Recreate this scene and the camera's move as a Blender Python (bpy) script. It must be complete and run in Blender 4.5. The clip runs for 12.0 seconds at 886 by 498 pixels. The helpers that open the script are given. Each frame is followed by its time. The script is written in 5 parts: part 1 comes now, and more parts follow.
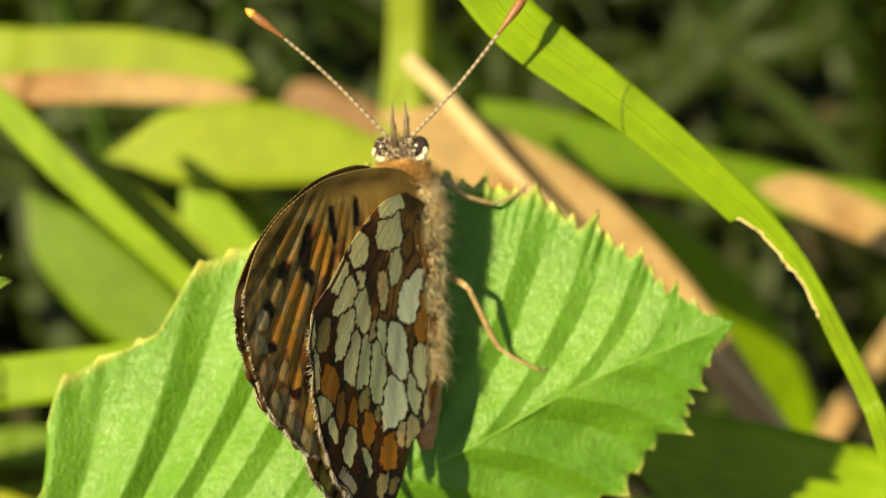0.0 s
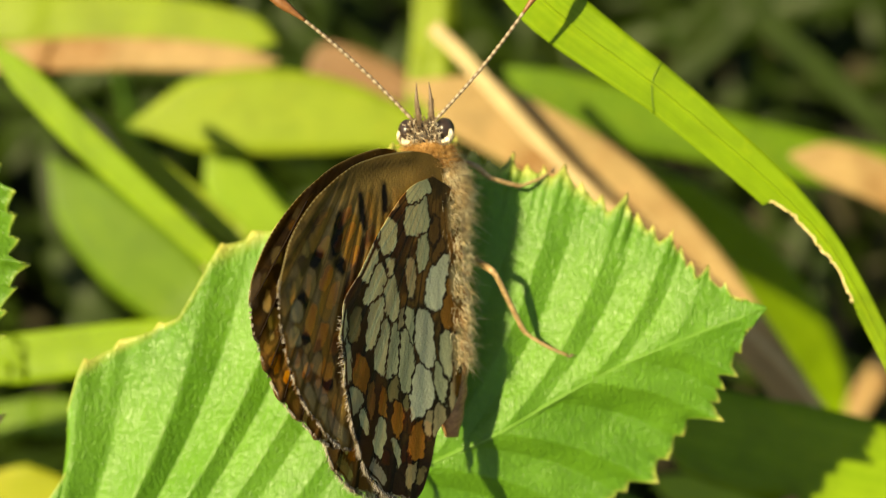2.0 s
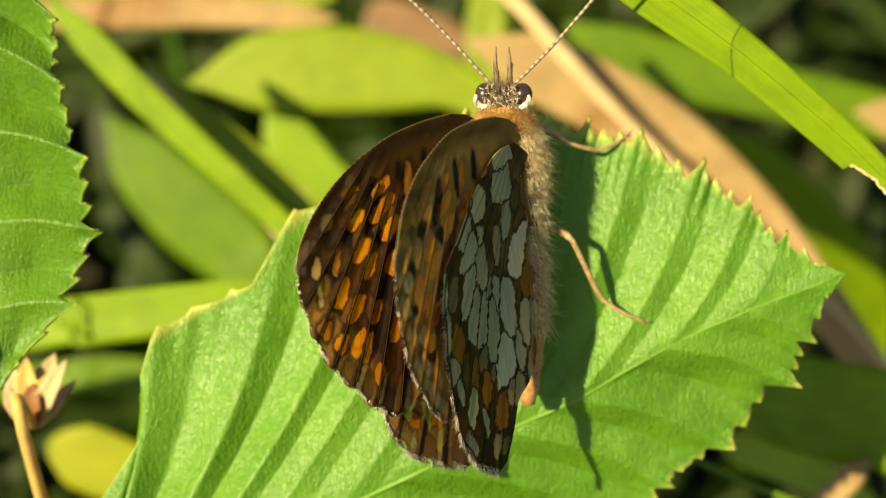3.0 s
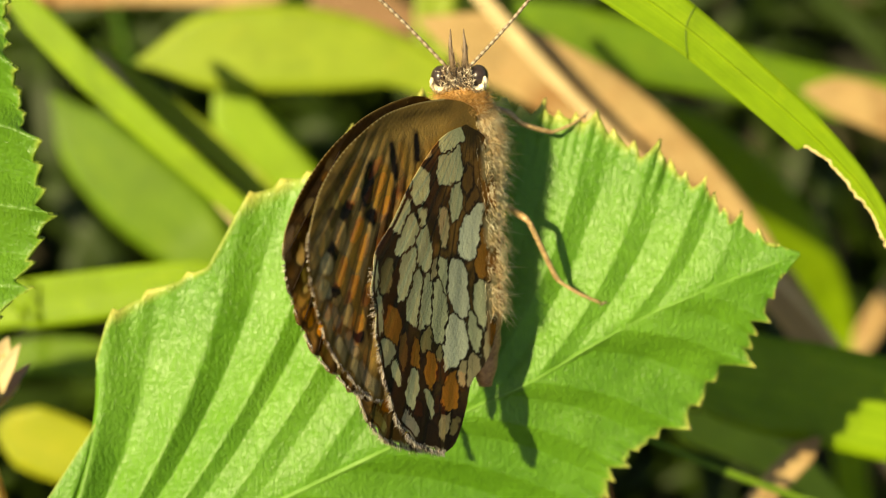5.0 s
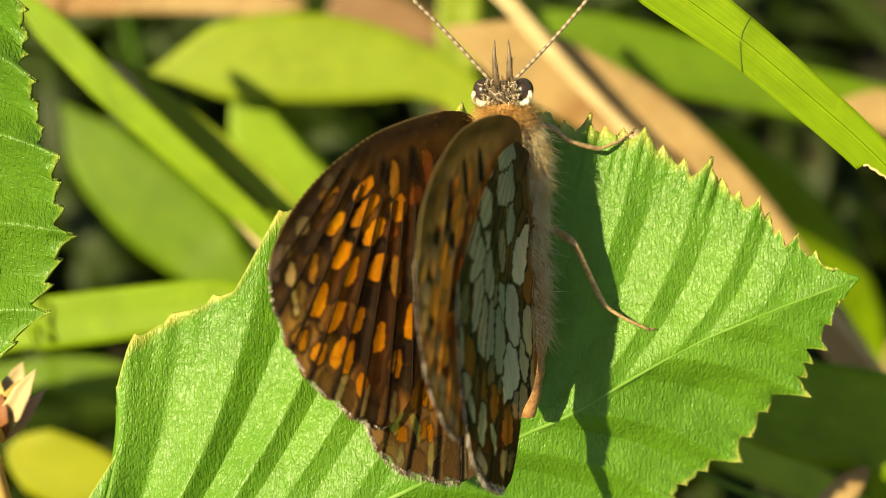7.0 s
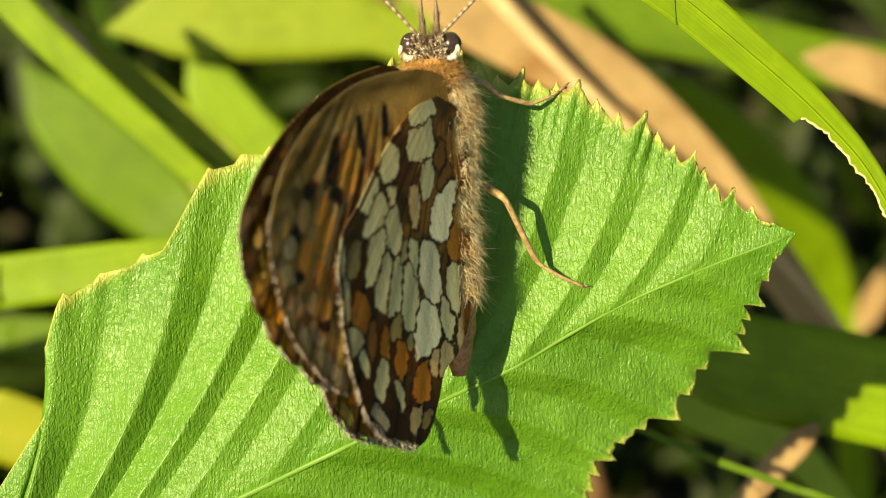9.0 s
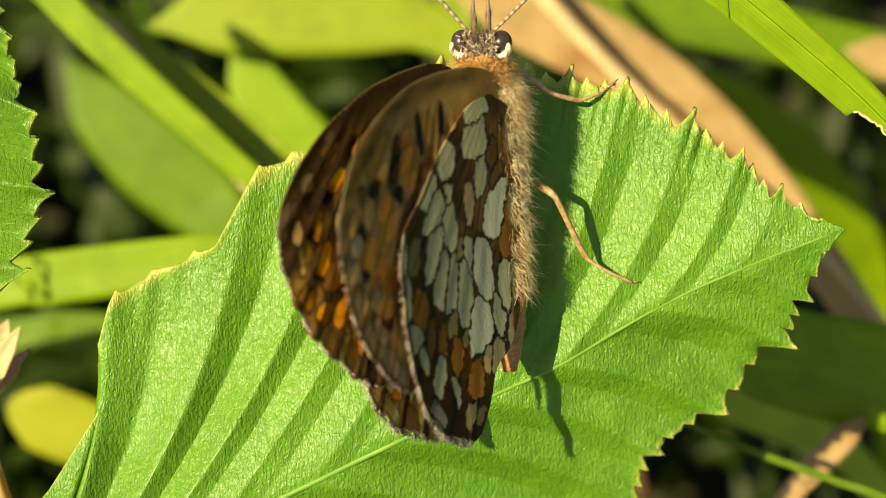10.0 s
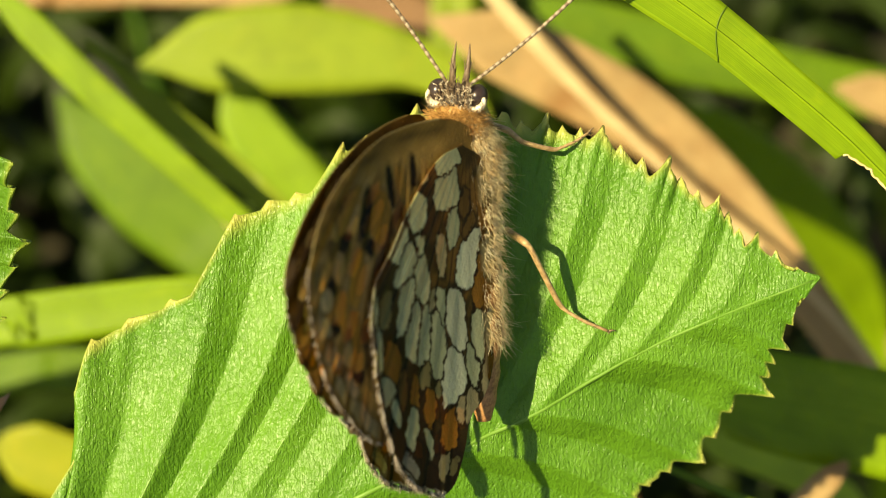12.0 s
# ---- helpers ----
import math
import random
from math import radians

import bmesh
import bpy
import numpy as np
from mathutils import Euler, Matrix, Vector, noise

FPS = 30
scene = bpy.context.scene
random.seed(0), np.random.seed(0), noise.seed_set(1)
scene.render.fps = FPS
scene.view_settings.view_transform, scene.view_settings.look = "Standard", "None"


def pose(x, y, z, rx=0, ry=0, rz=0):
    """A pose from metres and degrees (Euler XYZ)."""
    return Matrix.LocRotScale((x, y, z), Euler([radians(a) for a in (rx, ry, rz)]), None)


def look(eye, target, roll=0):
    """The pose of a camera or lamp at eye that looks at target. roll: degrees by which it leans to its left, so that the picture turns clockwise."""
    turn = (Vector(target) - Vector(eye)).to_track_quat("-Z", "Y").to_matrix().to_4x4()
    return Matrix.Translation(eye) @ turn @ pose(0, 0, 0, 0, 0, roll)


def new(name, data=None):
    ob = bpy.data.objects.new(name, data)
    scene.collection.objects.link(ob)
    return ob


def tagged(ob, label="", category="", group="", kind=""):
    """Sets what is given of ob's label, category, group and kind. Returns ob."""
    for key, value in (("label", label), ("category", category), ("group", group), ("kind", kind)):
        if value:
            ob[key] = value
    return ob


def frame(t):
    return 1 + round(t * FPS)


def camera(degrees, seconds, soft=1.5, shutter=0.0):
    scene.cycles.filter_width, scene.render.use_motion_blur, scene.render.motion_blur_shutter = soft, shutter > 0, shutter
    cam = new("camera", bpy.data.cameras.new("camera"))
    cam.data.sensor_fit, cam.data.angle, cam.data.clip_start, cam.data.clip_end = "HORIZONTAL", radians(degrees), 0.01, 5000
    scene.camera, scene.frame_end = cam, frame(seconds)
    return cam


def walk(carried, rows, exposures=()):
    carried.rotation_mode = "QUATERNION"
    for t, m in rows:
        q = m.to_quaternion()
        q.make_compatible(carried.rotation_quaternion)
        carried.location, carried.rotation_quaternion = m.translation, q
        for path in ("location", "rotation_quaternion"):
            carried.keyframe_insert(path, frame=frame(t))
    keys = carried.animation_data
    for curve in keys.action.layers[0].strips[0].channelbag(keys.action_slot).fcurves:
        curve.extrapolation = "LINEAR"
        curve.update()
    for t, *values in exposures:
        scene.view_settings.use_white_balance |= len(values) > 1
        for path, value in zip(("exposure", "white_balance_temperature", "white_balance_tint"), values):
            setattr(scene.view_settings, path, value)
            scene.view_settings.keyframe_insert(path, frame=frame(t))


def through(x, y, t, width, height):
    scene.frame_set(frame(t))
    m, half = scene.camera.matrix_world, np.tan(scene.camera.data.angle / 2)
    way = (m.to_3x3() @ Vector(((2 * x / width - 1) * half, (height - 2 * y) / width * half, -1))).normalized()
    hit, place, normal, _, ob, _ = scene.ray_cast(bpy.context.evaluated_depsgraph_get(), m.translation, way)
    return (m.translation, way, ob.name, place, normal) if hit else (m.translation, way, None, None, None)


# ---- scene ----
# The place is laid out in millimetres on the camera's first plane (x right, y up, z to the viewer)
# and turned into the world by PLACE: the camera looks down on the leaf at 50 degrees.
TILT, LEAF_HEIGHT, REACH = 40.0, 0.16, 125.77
PLACE = Matrix.Translation((0, 0, LEAF_HEIGHT)) @ Matrix.Rotation(radians(TILT), 4, "X") @ Matrix.Scale(0.001, 4)
TURN = Matrix.Rotation(radians(TILT), 4, "X")


def world(x, y, z):
    return PLACE @ Vector((x, y, z))


def shot(ax, ay, az, x, y, z):
    """Camera pose from a small turn (degrees) and a shift (mm) off the first viewpoint."""
    v = Vector((ax, ay, az))
    turn = Matrix.Rotation(radians(v.length), 4, v.normalized()) if v.length > 1e-6 else Matrix()
    return Matrix.Translation(world(x, y, REACH + z)) @ TURN @ turn


cam = camera(26.0, 12.0, soft=0.8)
cam.data.dof.use_dof = True
cam.data.dof.focus_distance = 0.1135
cam.data.dof.aperture_fstop = 31.0
walk(cam, [
    (0.0, shot(1.90, -1.16, 0.18, 1.41, -1.17, 1.97)),
    (0.5, shot(0.92, -0.11, 0.16, -0.70, -1.31, 1.53)),
    (1.0, shot(0.34, 0.35, -0.02, -1.33, -0.96, 1.01)),
    (1.5, shot(0.03, 0.02, 0.00, 0.00, -0.00, 0.00)),
    (2.0, shot(0.20, -0.36, 0.26, 1.50, 1.51, -0.42)),
    (2.5, shot(-0.87, 0.12, 0.23, 1.10, 1.89, -1.70)),
    (2.7, shot(-1.21, 0.71, 0.13, -0.90, 2.73, -1.66)),
    (4.3, shot(-2.34, -0.32, -0.07, -1.27, 2.89, -2.24)),
    (4.5, shot(-2.62, -0.61, -0.16, -0.95, 2.46, -1.95)),
    (5.0, shot(-2.26, -1.17, -0.06, -2.25, 3.42, -1.80)),
    (5.5, shot(-2.08, -1.86, -0.04, -1.79, 3.22, -2.11)),
    (6.0, shot(-1.21, -2.25, 0.20, -1.15, 3.46, -3.64)),
    (6.5, shot(-1.66, -1.63, 0.27, -4.74, 3.58, -6.68)),
    (8.5, shot(-2.74, -0.97, -0.06, -1.69, 4.51, -9.63)),
    (9.0, shot(-3.25, -1.00, -0.21, -0.04, 3.90, -9.56)),
    (9.5, shot(-3.44, -0.48, -0.31, -0.90, 4.10, -9.34)),
    (10.0, shot(-3.51, -0.13, -0.38, -1.27, 4.26, -8.96)),
    (10.5, shot(-3.26, 0.12, -0.41, -1.88, 4.89, -8.89)),
    (11.0, shot(-3.10, 0.17, -0.37, -0.25, 5.95, -8.64)),
    (11.5, shot(-3.19, 0.26, -0.38, 0.80, 6.10, -8.82)),
    (12.0, shot(-3.06, 0.35, -0.38, 1.21, 6.29, -8.93)),
], exposures=((0.0, 0.98, 8900, 4), (12.0, 0.98, 8900, 4)))

# ---- light ----
SUN_WAY = (TURN @ Vector((-0.64, 0.22, 1.0))).normalized()
sky_world = bpy.data.worlds.new("sky")
scene.world = sky_world
sky_world.use_nodes = True
sky_node = sky_world.node_tree.nodes.new("ShaderNodeTexSky")
sky_node.sky_type, sky_node.sun_disc = "NISHITA", False
sky_node.sun_elevation = math.asin(SUN_WAY.z)
sky_node.sun_rotation = math.atan2(SUN_WAY.x, SUN_WAY.y)
sky_back = sky_world.node_tree.nodes["Background"]
sky_world.node_tree.links.new(sky_node.outputs[0], sky_back.inputs[0])
sky_back.inputs[1].default_value = 0.068
sun_data = bpy.data.lights.new("sun", "SUN")
sun_data.energy, sun_data.angle, sun_data.color = 5.0, radians(0.55), (1.0, 0.91, 0.69)
sun = new("sun", sun_data)
sun.matrix_world = look(SUN_WAY * 3, (0, 0, 0))


# ---- materials ----
class Nodes:
    """Short hand for a node material with a Principled surface and some light let through."""

    def __init__(self, name, rough=0.5, through=0.0, spec=0.5):
        self.mat = bpy.data.materials.new(name)
        self.mat.use_nodes = True
        self.tree = self.mat.node_tree
        self.shade = self.tree.nodes["Principled BSDF"]
        self.shade.inputs["Roughness"].default_value = rough
        self.shade.inputs["Specular IOR Level"].default_value = spec
        self.out = self.tree.nodes["Material Output"]
        self.thin = None
        if through > 0:
            self.thin = self.node("ShaderNodeBsdfTranslucent")
            mix = self.node("ShaderNodeMixShader")
            mix.inputs[0].default_value = through
            self.link(self.shade.outputs[0], mix.inputs[1])
            self.link(self.thin.outputs[0], mix.inputs[2])
            self.link(mix.outputs[0], self.out.inputs[0])

    def node(self, kind, **values):
        n = self.tree.nodes.new(kind)
        for key, value in values.items():
            n.inputs[key].default_value = value
        return n

    def link(self, a, b):
        self.tree.links.new(a, b)

    def coords(self, scale=(1000, 1000, 1000)):
        """Object coordinates, in millimetres unless told otherwise."""
        tex, m = self.node("ShaderNodeTexCoord"), self.node("ShaderNodeMapping")
        m.inputs["Scale"].default_value = scale
        self.link(tex.outputs["Object"], m.inputs[0])
        return m.outputs[0]

    def noise(self, where, scale, detail=4.0, rough=0.55, warp=0.0):
        n = self.node("ShaderNodeTexNoise", Scale=scale, Detail=detail, Roughness=rough, Distortion=warp)
        self.link(where, n.inputs["Vector"])
        return n.outputs[0]

    def ramp(self, value, *stops):
        r = self.node("ShaderNodeValToRGB")
        while len(r.color_ramp.elements) < len(stops):
            r.color_ramp.elements.new(0.5)
        for e, (at, col) in zip(r.color_ramp.elements, stops):
            e.position, e.color = at, (*col, 1.0) if len(col) == 3 else col
        self.link(value, r.inputs[0])
        return r.outputs[0]

    def mix(self, factor, a, b, mode="MIX"):
        m = self.node("ShaderNodeMix")
        m.data_type, m.blend_type = "RGBA", mode
        for value, slot in ((factor, m.inputs[0]), (a, m.inputs[6]), (b, m.inputs[7])):
            if hasattr(value, "is_output"):
                self.link(value, slot)
            else:
                slot.default_value = value if isinstance(value, float) else (*value, 1.0)
        return m.outputs[2]

    def attr(self, name):
        a = self.node("ShaderNodeAttribute")
        a.attribute_name = name
        return a

    def colour(self, out, thin_out=None):
        self.link(out, self.shade.inputs["Base Color"])
        if self.thin:
            self.link(thin_out or out, self.thin.inputs[0])

    def bump(self, height, strength, distance):
        b = self.node("ShaderNodeBump", Strength=strength, Distance=distance)
        self.link(height, b.inputs["Height"])
        self.link(b.outputs[0], self.shade.inputs["Normal"])
        if self.thin:
            self.link(b.outputs[0], self.thin.inputs["Normal"])


def leaf_material(name, dark, light, tip, gloss=0.40):
    n = Nodes(name, gloss, 0.2, 0.45)
    at = n.coords()
    broad, fine = n.noise(at, 0.12, 3), n.noise(at, 1.6, 5, 0.6, 0.6)
    base = n.mix(n.ramp(broad, (0.35, (0, 0, 0)), (0.65, (1, 1, 1))), dark, light)
    base = n.mix(n.ramp(fine, (0.4, (0, 0, 0)), (0.75, (0.35, 0.35, 0.35))), base, tuple(c * 1.5 for c in light))
    base = n.mix(n.attr("rim").outputs["Fac"], base, tip)
    n.colour(base, n.mix(0.5, base, (0.30, 0.55, 0.03)))
    # the net of small veins puckers the blade; fine wrinkles run across it
    cells = n.node("ShaderNodeTexVoronoi", Scale=1.7)
    cells.feature = "DISTANCE_TO_EDGE"
    warp = n.node("ShaderNodeTexNoise", Scale=0.8, Detail=3.0)
    n.link(at, warp.inputs["Vector"])
    n.link(n.mix(0.35, at, warp.outputs["Color"], "LINEAR_LIGHT"), cells.inputs["Vector"])
    wave = n.noise(n.coords((6400, 1100, 1500)), 1.0, 2, 0.5, 0.9)
    cross = n.noise(n.coords((3600, 2600, 3000)), 1.0, 1, 0.5, 1.2)
    h = n.mix(1.0, n.mix(0.5, wave, cross), n.mix(0.78, cells.outputs["Distance"], (0.0, 0.0, 0.0)), "ADD")
    n.bump(h, 1.0, 0.00018)
    return n.mat


def blade_material(name, dark, light, streak=(0, 0, 0), amount=0.0, gloss=0.45):
    n = Nodes(name, gloss, 0.3, 0.28)
    at = n.attr("along").outputs["Vector"]
    m = n.node("ShaderNodeMapping")
    m.inputs["Scale"].default_value = (60.0, 3.0, 1.0)
    n.link(at, m.inputs[0])
    lines = n.noise(m.outputs[0], 1.0, 3)
    blot = n.noise(n.coords((90, 90, 90)), 1.0, 4)
    base = n.mix(n.ramp(lines, (0.35, (0, 0, 0)), (0.65, (1, 1, 1))), dark, light)
    base = n.mix(n.ramp(blot, (0.6 - 0.45 * amount, (0, 0, 0)), (0.72 - 0.35 * amount, (1, 1, 1))), base, streak) if amount else base
    # uneven, blotched growth: darker and yellower patches along the blade
    patch = n.noise(n.coords((160, 160, 160)), 1.0, 5, 0.65, 0.8)
    base = n.mix(n.ramp(patch, (0.30, (0.35, 0.35, 0.35)), (0.56, (0, 0, 0))), base, tuple(c * 0.32 for c in dark))
    spot = n.noise(n.coords((420, 420, 420)), 1.0, 4, 0.7)
    base = n.mix(n.ramp(spot, (0.54, (0, 0, 0)), (0.70, (0.30, 0.30, 0.30))), base, (light[0] * 1.35, light[1] * 1.15, light[2] * 1.1))
    n.colour(base)
    n.bump(lines, 0.25, 0.0002)
    return n.mat


def plain_material(name, a, b, rough=0.6, scale=2.0, through=0.0, bump=0.2, metal=0.0, spec=0.5):
    n = Nodes(name, rough, through, spec)
    at = n.coords()
    v = n.noise(at, scale, 5)
    n.colour(n.mix(n.ramp(v, (0.35, (0, 0, 0)), (0.65, (1, 1, 1))), a, b))
    n.bump(v, bump, 0.0001)
    n.shade.inputs["Metallic"].default_value = metal
    return n.mat


def wing_material():
    n = Nodes("wing_scales", 0.5, 0.56, 0.35)
    at = n.coords()
    grain = n.noise(at, 9.0, 2)
    pattern = n.attr("pattern").outputs["Color"]
    col = n.mix(n.ramp(grain, (0.3, (0.22, 0.22, 0.22)), (0.75, (0, 0, 0))), pattern, (0.02, 0.012, 0.006))
    # the membrane lets warm light through where the scales are thin
    n.colour(col, n.attr("thin").outputs["Color"])
    n.bump(n.noise(at, 5.0, 3), 0.45, 0.00009)
    return n.mat


LEAF = leaf_material("leaf_green", (0.070, 0.200, 0.013), (0.102, 0.252, 0.022), (0.58, 0.55, 0.14))
LEAF_DARK = leaf_material("leaf_deep_green", (0.055, 0.150, 0.010), (0.085, 0.205, 0.016), (0.30, 0.38, 0.06))
LEAF_VEIN = plain_material("leaf_vein", (0.12, 0.28, 0.028), (0.16, 0.33, 0.05), 0.45, 1.0, 0.2)
GRASS = blade_material("grass_bright", (0.145, 0.27, 0.008), (0.235, 0.37, 0.018))
GRASS_PALE = blade_material("grass_pale", (0.19, 0.285, 0.018), (0.26, 0.345, 0.030))
# duller copy of the grass green, with half shade worked into the tone
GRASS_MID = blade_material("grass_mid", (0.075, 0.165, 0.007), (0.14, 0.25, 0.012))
# near-black green: the shade low in the grass is part of this colour
GRASS_SHADED = blade_material("grass_shaded", (0.016, 0.034, 0.003), (0.030, 0.056, 0.004))
GRASS_YELLOW = blade_material("grass_turning", (0.22, 0.28, 0.014), (0.33, 0.34, 0.022))
# albedo raised so that a blade in the leaf's shade looks sunlit
GRASS_LIT = blade_material("grass_painted_sunlit", (0.26, 0.40, 0.03), (0.34, 0.48, 0.05))
DRY = blade_material("grass_dry", (0.38, 0.25, 0.105), (0.50, 0.355, 0.17), (0.30, 0.16, 0.06), 0.15)
DRY_PALE = blade_material("grass_straw", (0.55, 0.42, 0.22), (0.72, 0.58, 0.34))
DRY_BROWN = blade_material("grass_brown", (0.20, 0.11, 0.055), (0.32, 0.19, 0.10))
BRACT = blade_material("bract_cream", (0.58, 0.45, 0.24), (0.74, 0.62, 0.38))
BRACT_GOLD = blade_material("bract_gold", (0.62, 0.42, 0.12), (0.80, 0.58, 0.22))
BRACT_PINK = blade_material("bract_pink", (0.58, 0.34, 0.20), (0.72, 0.48, 0.32))
BRACT_RUST = blade_material("bract_rust", (0.26, 0.10, 0.04), (0.40, 0.18, 0.08))
BITTEN = plain_material("bitten_edge", (0.62, 0.48, 0.20), (0.80, 0.66, 0.35), 0.7)
# ground tone kept near black to stand for shade between the blades
SHADED_SOIL = plain_material("soil", (0.012, 0.014, 0.004), (0.045, 0.038, 0.014), 0.9, 0.05)
WING = wing_material()


# ---- mesh helpers ----
def solid(name, verts, faces, mat, parent=None, label="", smooth=True, **attrs):
    """One mesh object from plain lists; attrs are point attributes (floats or colours)."""
    me = bpy.data.meshes.new(name)
    me.from_pydata([tuple(v) for v in verts], [], [tuple(f) for f in faces])
    for key, values in attrs.items():
        values = np.asarray(values, dtype=np.float32)
        if values.ndim == 1:
            me.attributes.new(key, "FLOAT", "POINT").data.foreach_set("value", values)
        elif values.shape[1] == 3:
            me.attributes.new(key, "FLOAT_VECTOR", "POINT").data.foreach_set("vector", values.ravel())
        else:
            me.attributes.new(key, "FLOAT_COLOR", "POINT").data.foreach_set("color", values.ravel())
    me.materials.append(mat)
    me.polygons.foreach_set("use_smooth", [smooth] * len(me.polygons))
    ob = new(name, me)
    ob.parent = parent
    return tagged(ob, label)


def thing(name, base, label, category, group="", kind=""):
    ob = new(name)
    ob.empty_display_size = 0.005
    ob.location = base
    return tagged(ob, label, category, group, kind)


def tube(points, radii, sides=8, caps=True):
    pts = [Vector(p) for p in points]
    verts, faces = [], []
    side = None
    for i, p in enumerate(pts):
        t = (pts[min(i + 1, len(pts) - 1)] - pts[max(i - 1, 0)]).normalized()
        if side is None:
            side = t.orthogonal().normalized()
        side = (side - t * side.dot(t)).normalized()
        other = t.cross(side)
        for k in range(sides):
            a = 2 * math.pi * k / sides
            verts.append(p + (side * math.cos(a) + other * math.sin(a)) * radii[i])
    for i in range(len(pts) - 1):
        for k in range(sides):
            n = (k + 1) % sides
            faces.append((i * sides + k, i * sides + n, (i + 1) * sides + n, (i + 1) * sides + k))
    if caps:
        faces.append(tuple(range(sides))[::-1])
        faces.append(tuple(range((len(pts) - 1) * sides, len(pts) * sides)))
    return verts, faces


def spline(points, count):
    """Catmull-Rom through the points (any dimension)."""
    p = np.array(points, float)
    p = np.vstack([2 * p[0] - p[1], p, 2 * p[-1] - p[-2]])
    out = []
    for x in np.linspace(0, len(p) - 3 - 1e-6, count):
        i = int(x)
        t = x - i
        a, b, c, d = p[i], p[i + 1], p[i + 2], p[i + 3]
        out.append(0.5 * (2 * b + (c - a) * t + (2 * a - 5 * b + 4 * c - d) * t * t + (3 * b - a - 3 * c + d) * t**3))
    return np.array(out)


def merge(lists):
    verts, faces = [], []
    for v, f in lists:
        n = len(verts)
        verts += list(v)
        faces += [tuple(i + n for i in face) for face in f]
    return verts, faces


def ball(centre, radii, across=20, along=14, tip=0.0):
    verts, faces = [], []
    for i in range(along + 1):
        a = math.pi * i / along
        for k in range(across):
            b = 2 * math.pi * k / across
            r = math.sin(a)
            verts.append((centre[0] + radii[0] * r * math.cos(b), centre[1] + radii[1] * math.cos(a),
                          centre[2] + radii[2] * r * math.sin(b)))
    for i in range(along):
        for k in range(across):
            n = (k + 1) % across
            faces.append((i * across + k, i * across + n, (i + 1) * across + n, (i + 1) * across + k))
    return verts, faces


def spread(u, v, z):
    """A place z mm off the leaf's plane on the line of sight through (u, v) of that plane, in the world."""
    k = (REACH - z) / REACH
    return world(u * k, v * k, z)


def wob(x, seed=0.0):
    return noise.noise(Vector((x, seed, 1.7 * seed)))


# ---- ground ----
def build_ground():
    n, verts, faces = 41, [], []
    for j in range(n):
        for i in range(n):
            x, y = ((2 * i / (n - 1) - 1) ** 3 * 150, (2 * j / (n - 1) - 1) ** 3 * 150)
            near = math.exp(-(x * x + y * y) / 2.0)
            verts.append((x, y, -0.002 + near * 0.006 * noise.noise(Vector((x * 9, y * 9, 0)))))
    for j in range(n - 1):
        for i in range(n - 1):
            faces.append((j * n + i, j * n + i + 1, (j + 1) * n + i + 1, (j + 1) * n + i))
    tagged(solid("ground", verts, faces, SHADED_SOIL), "soil under the grass, shade put into its dark tone", "ground", kind="structure")


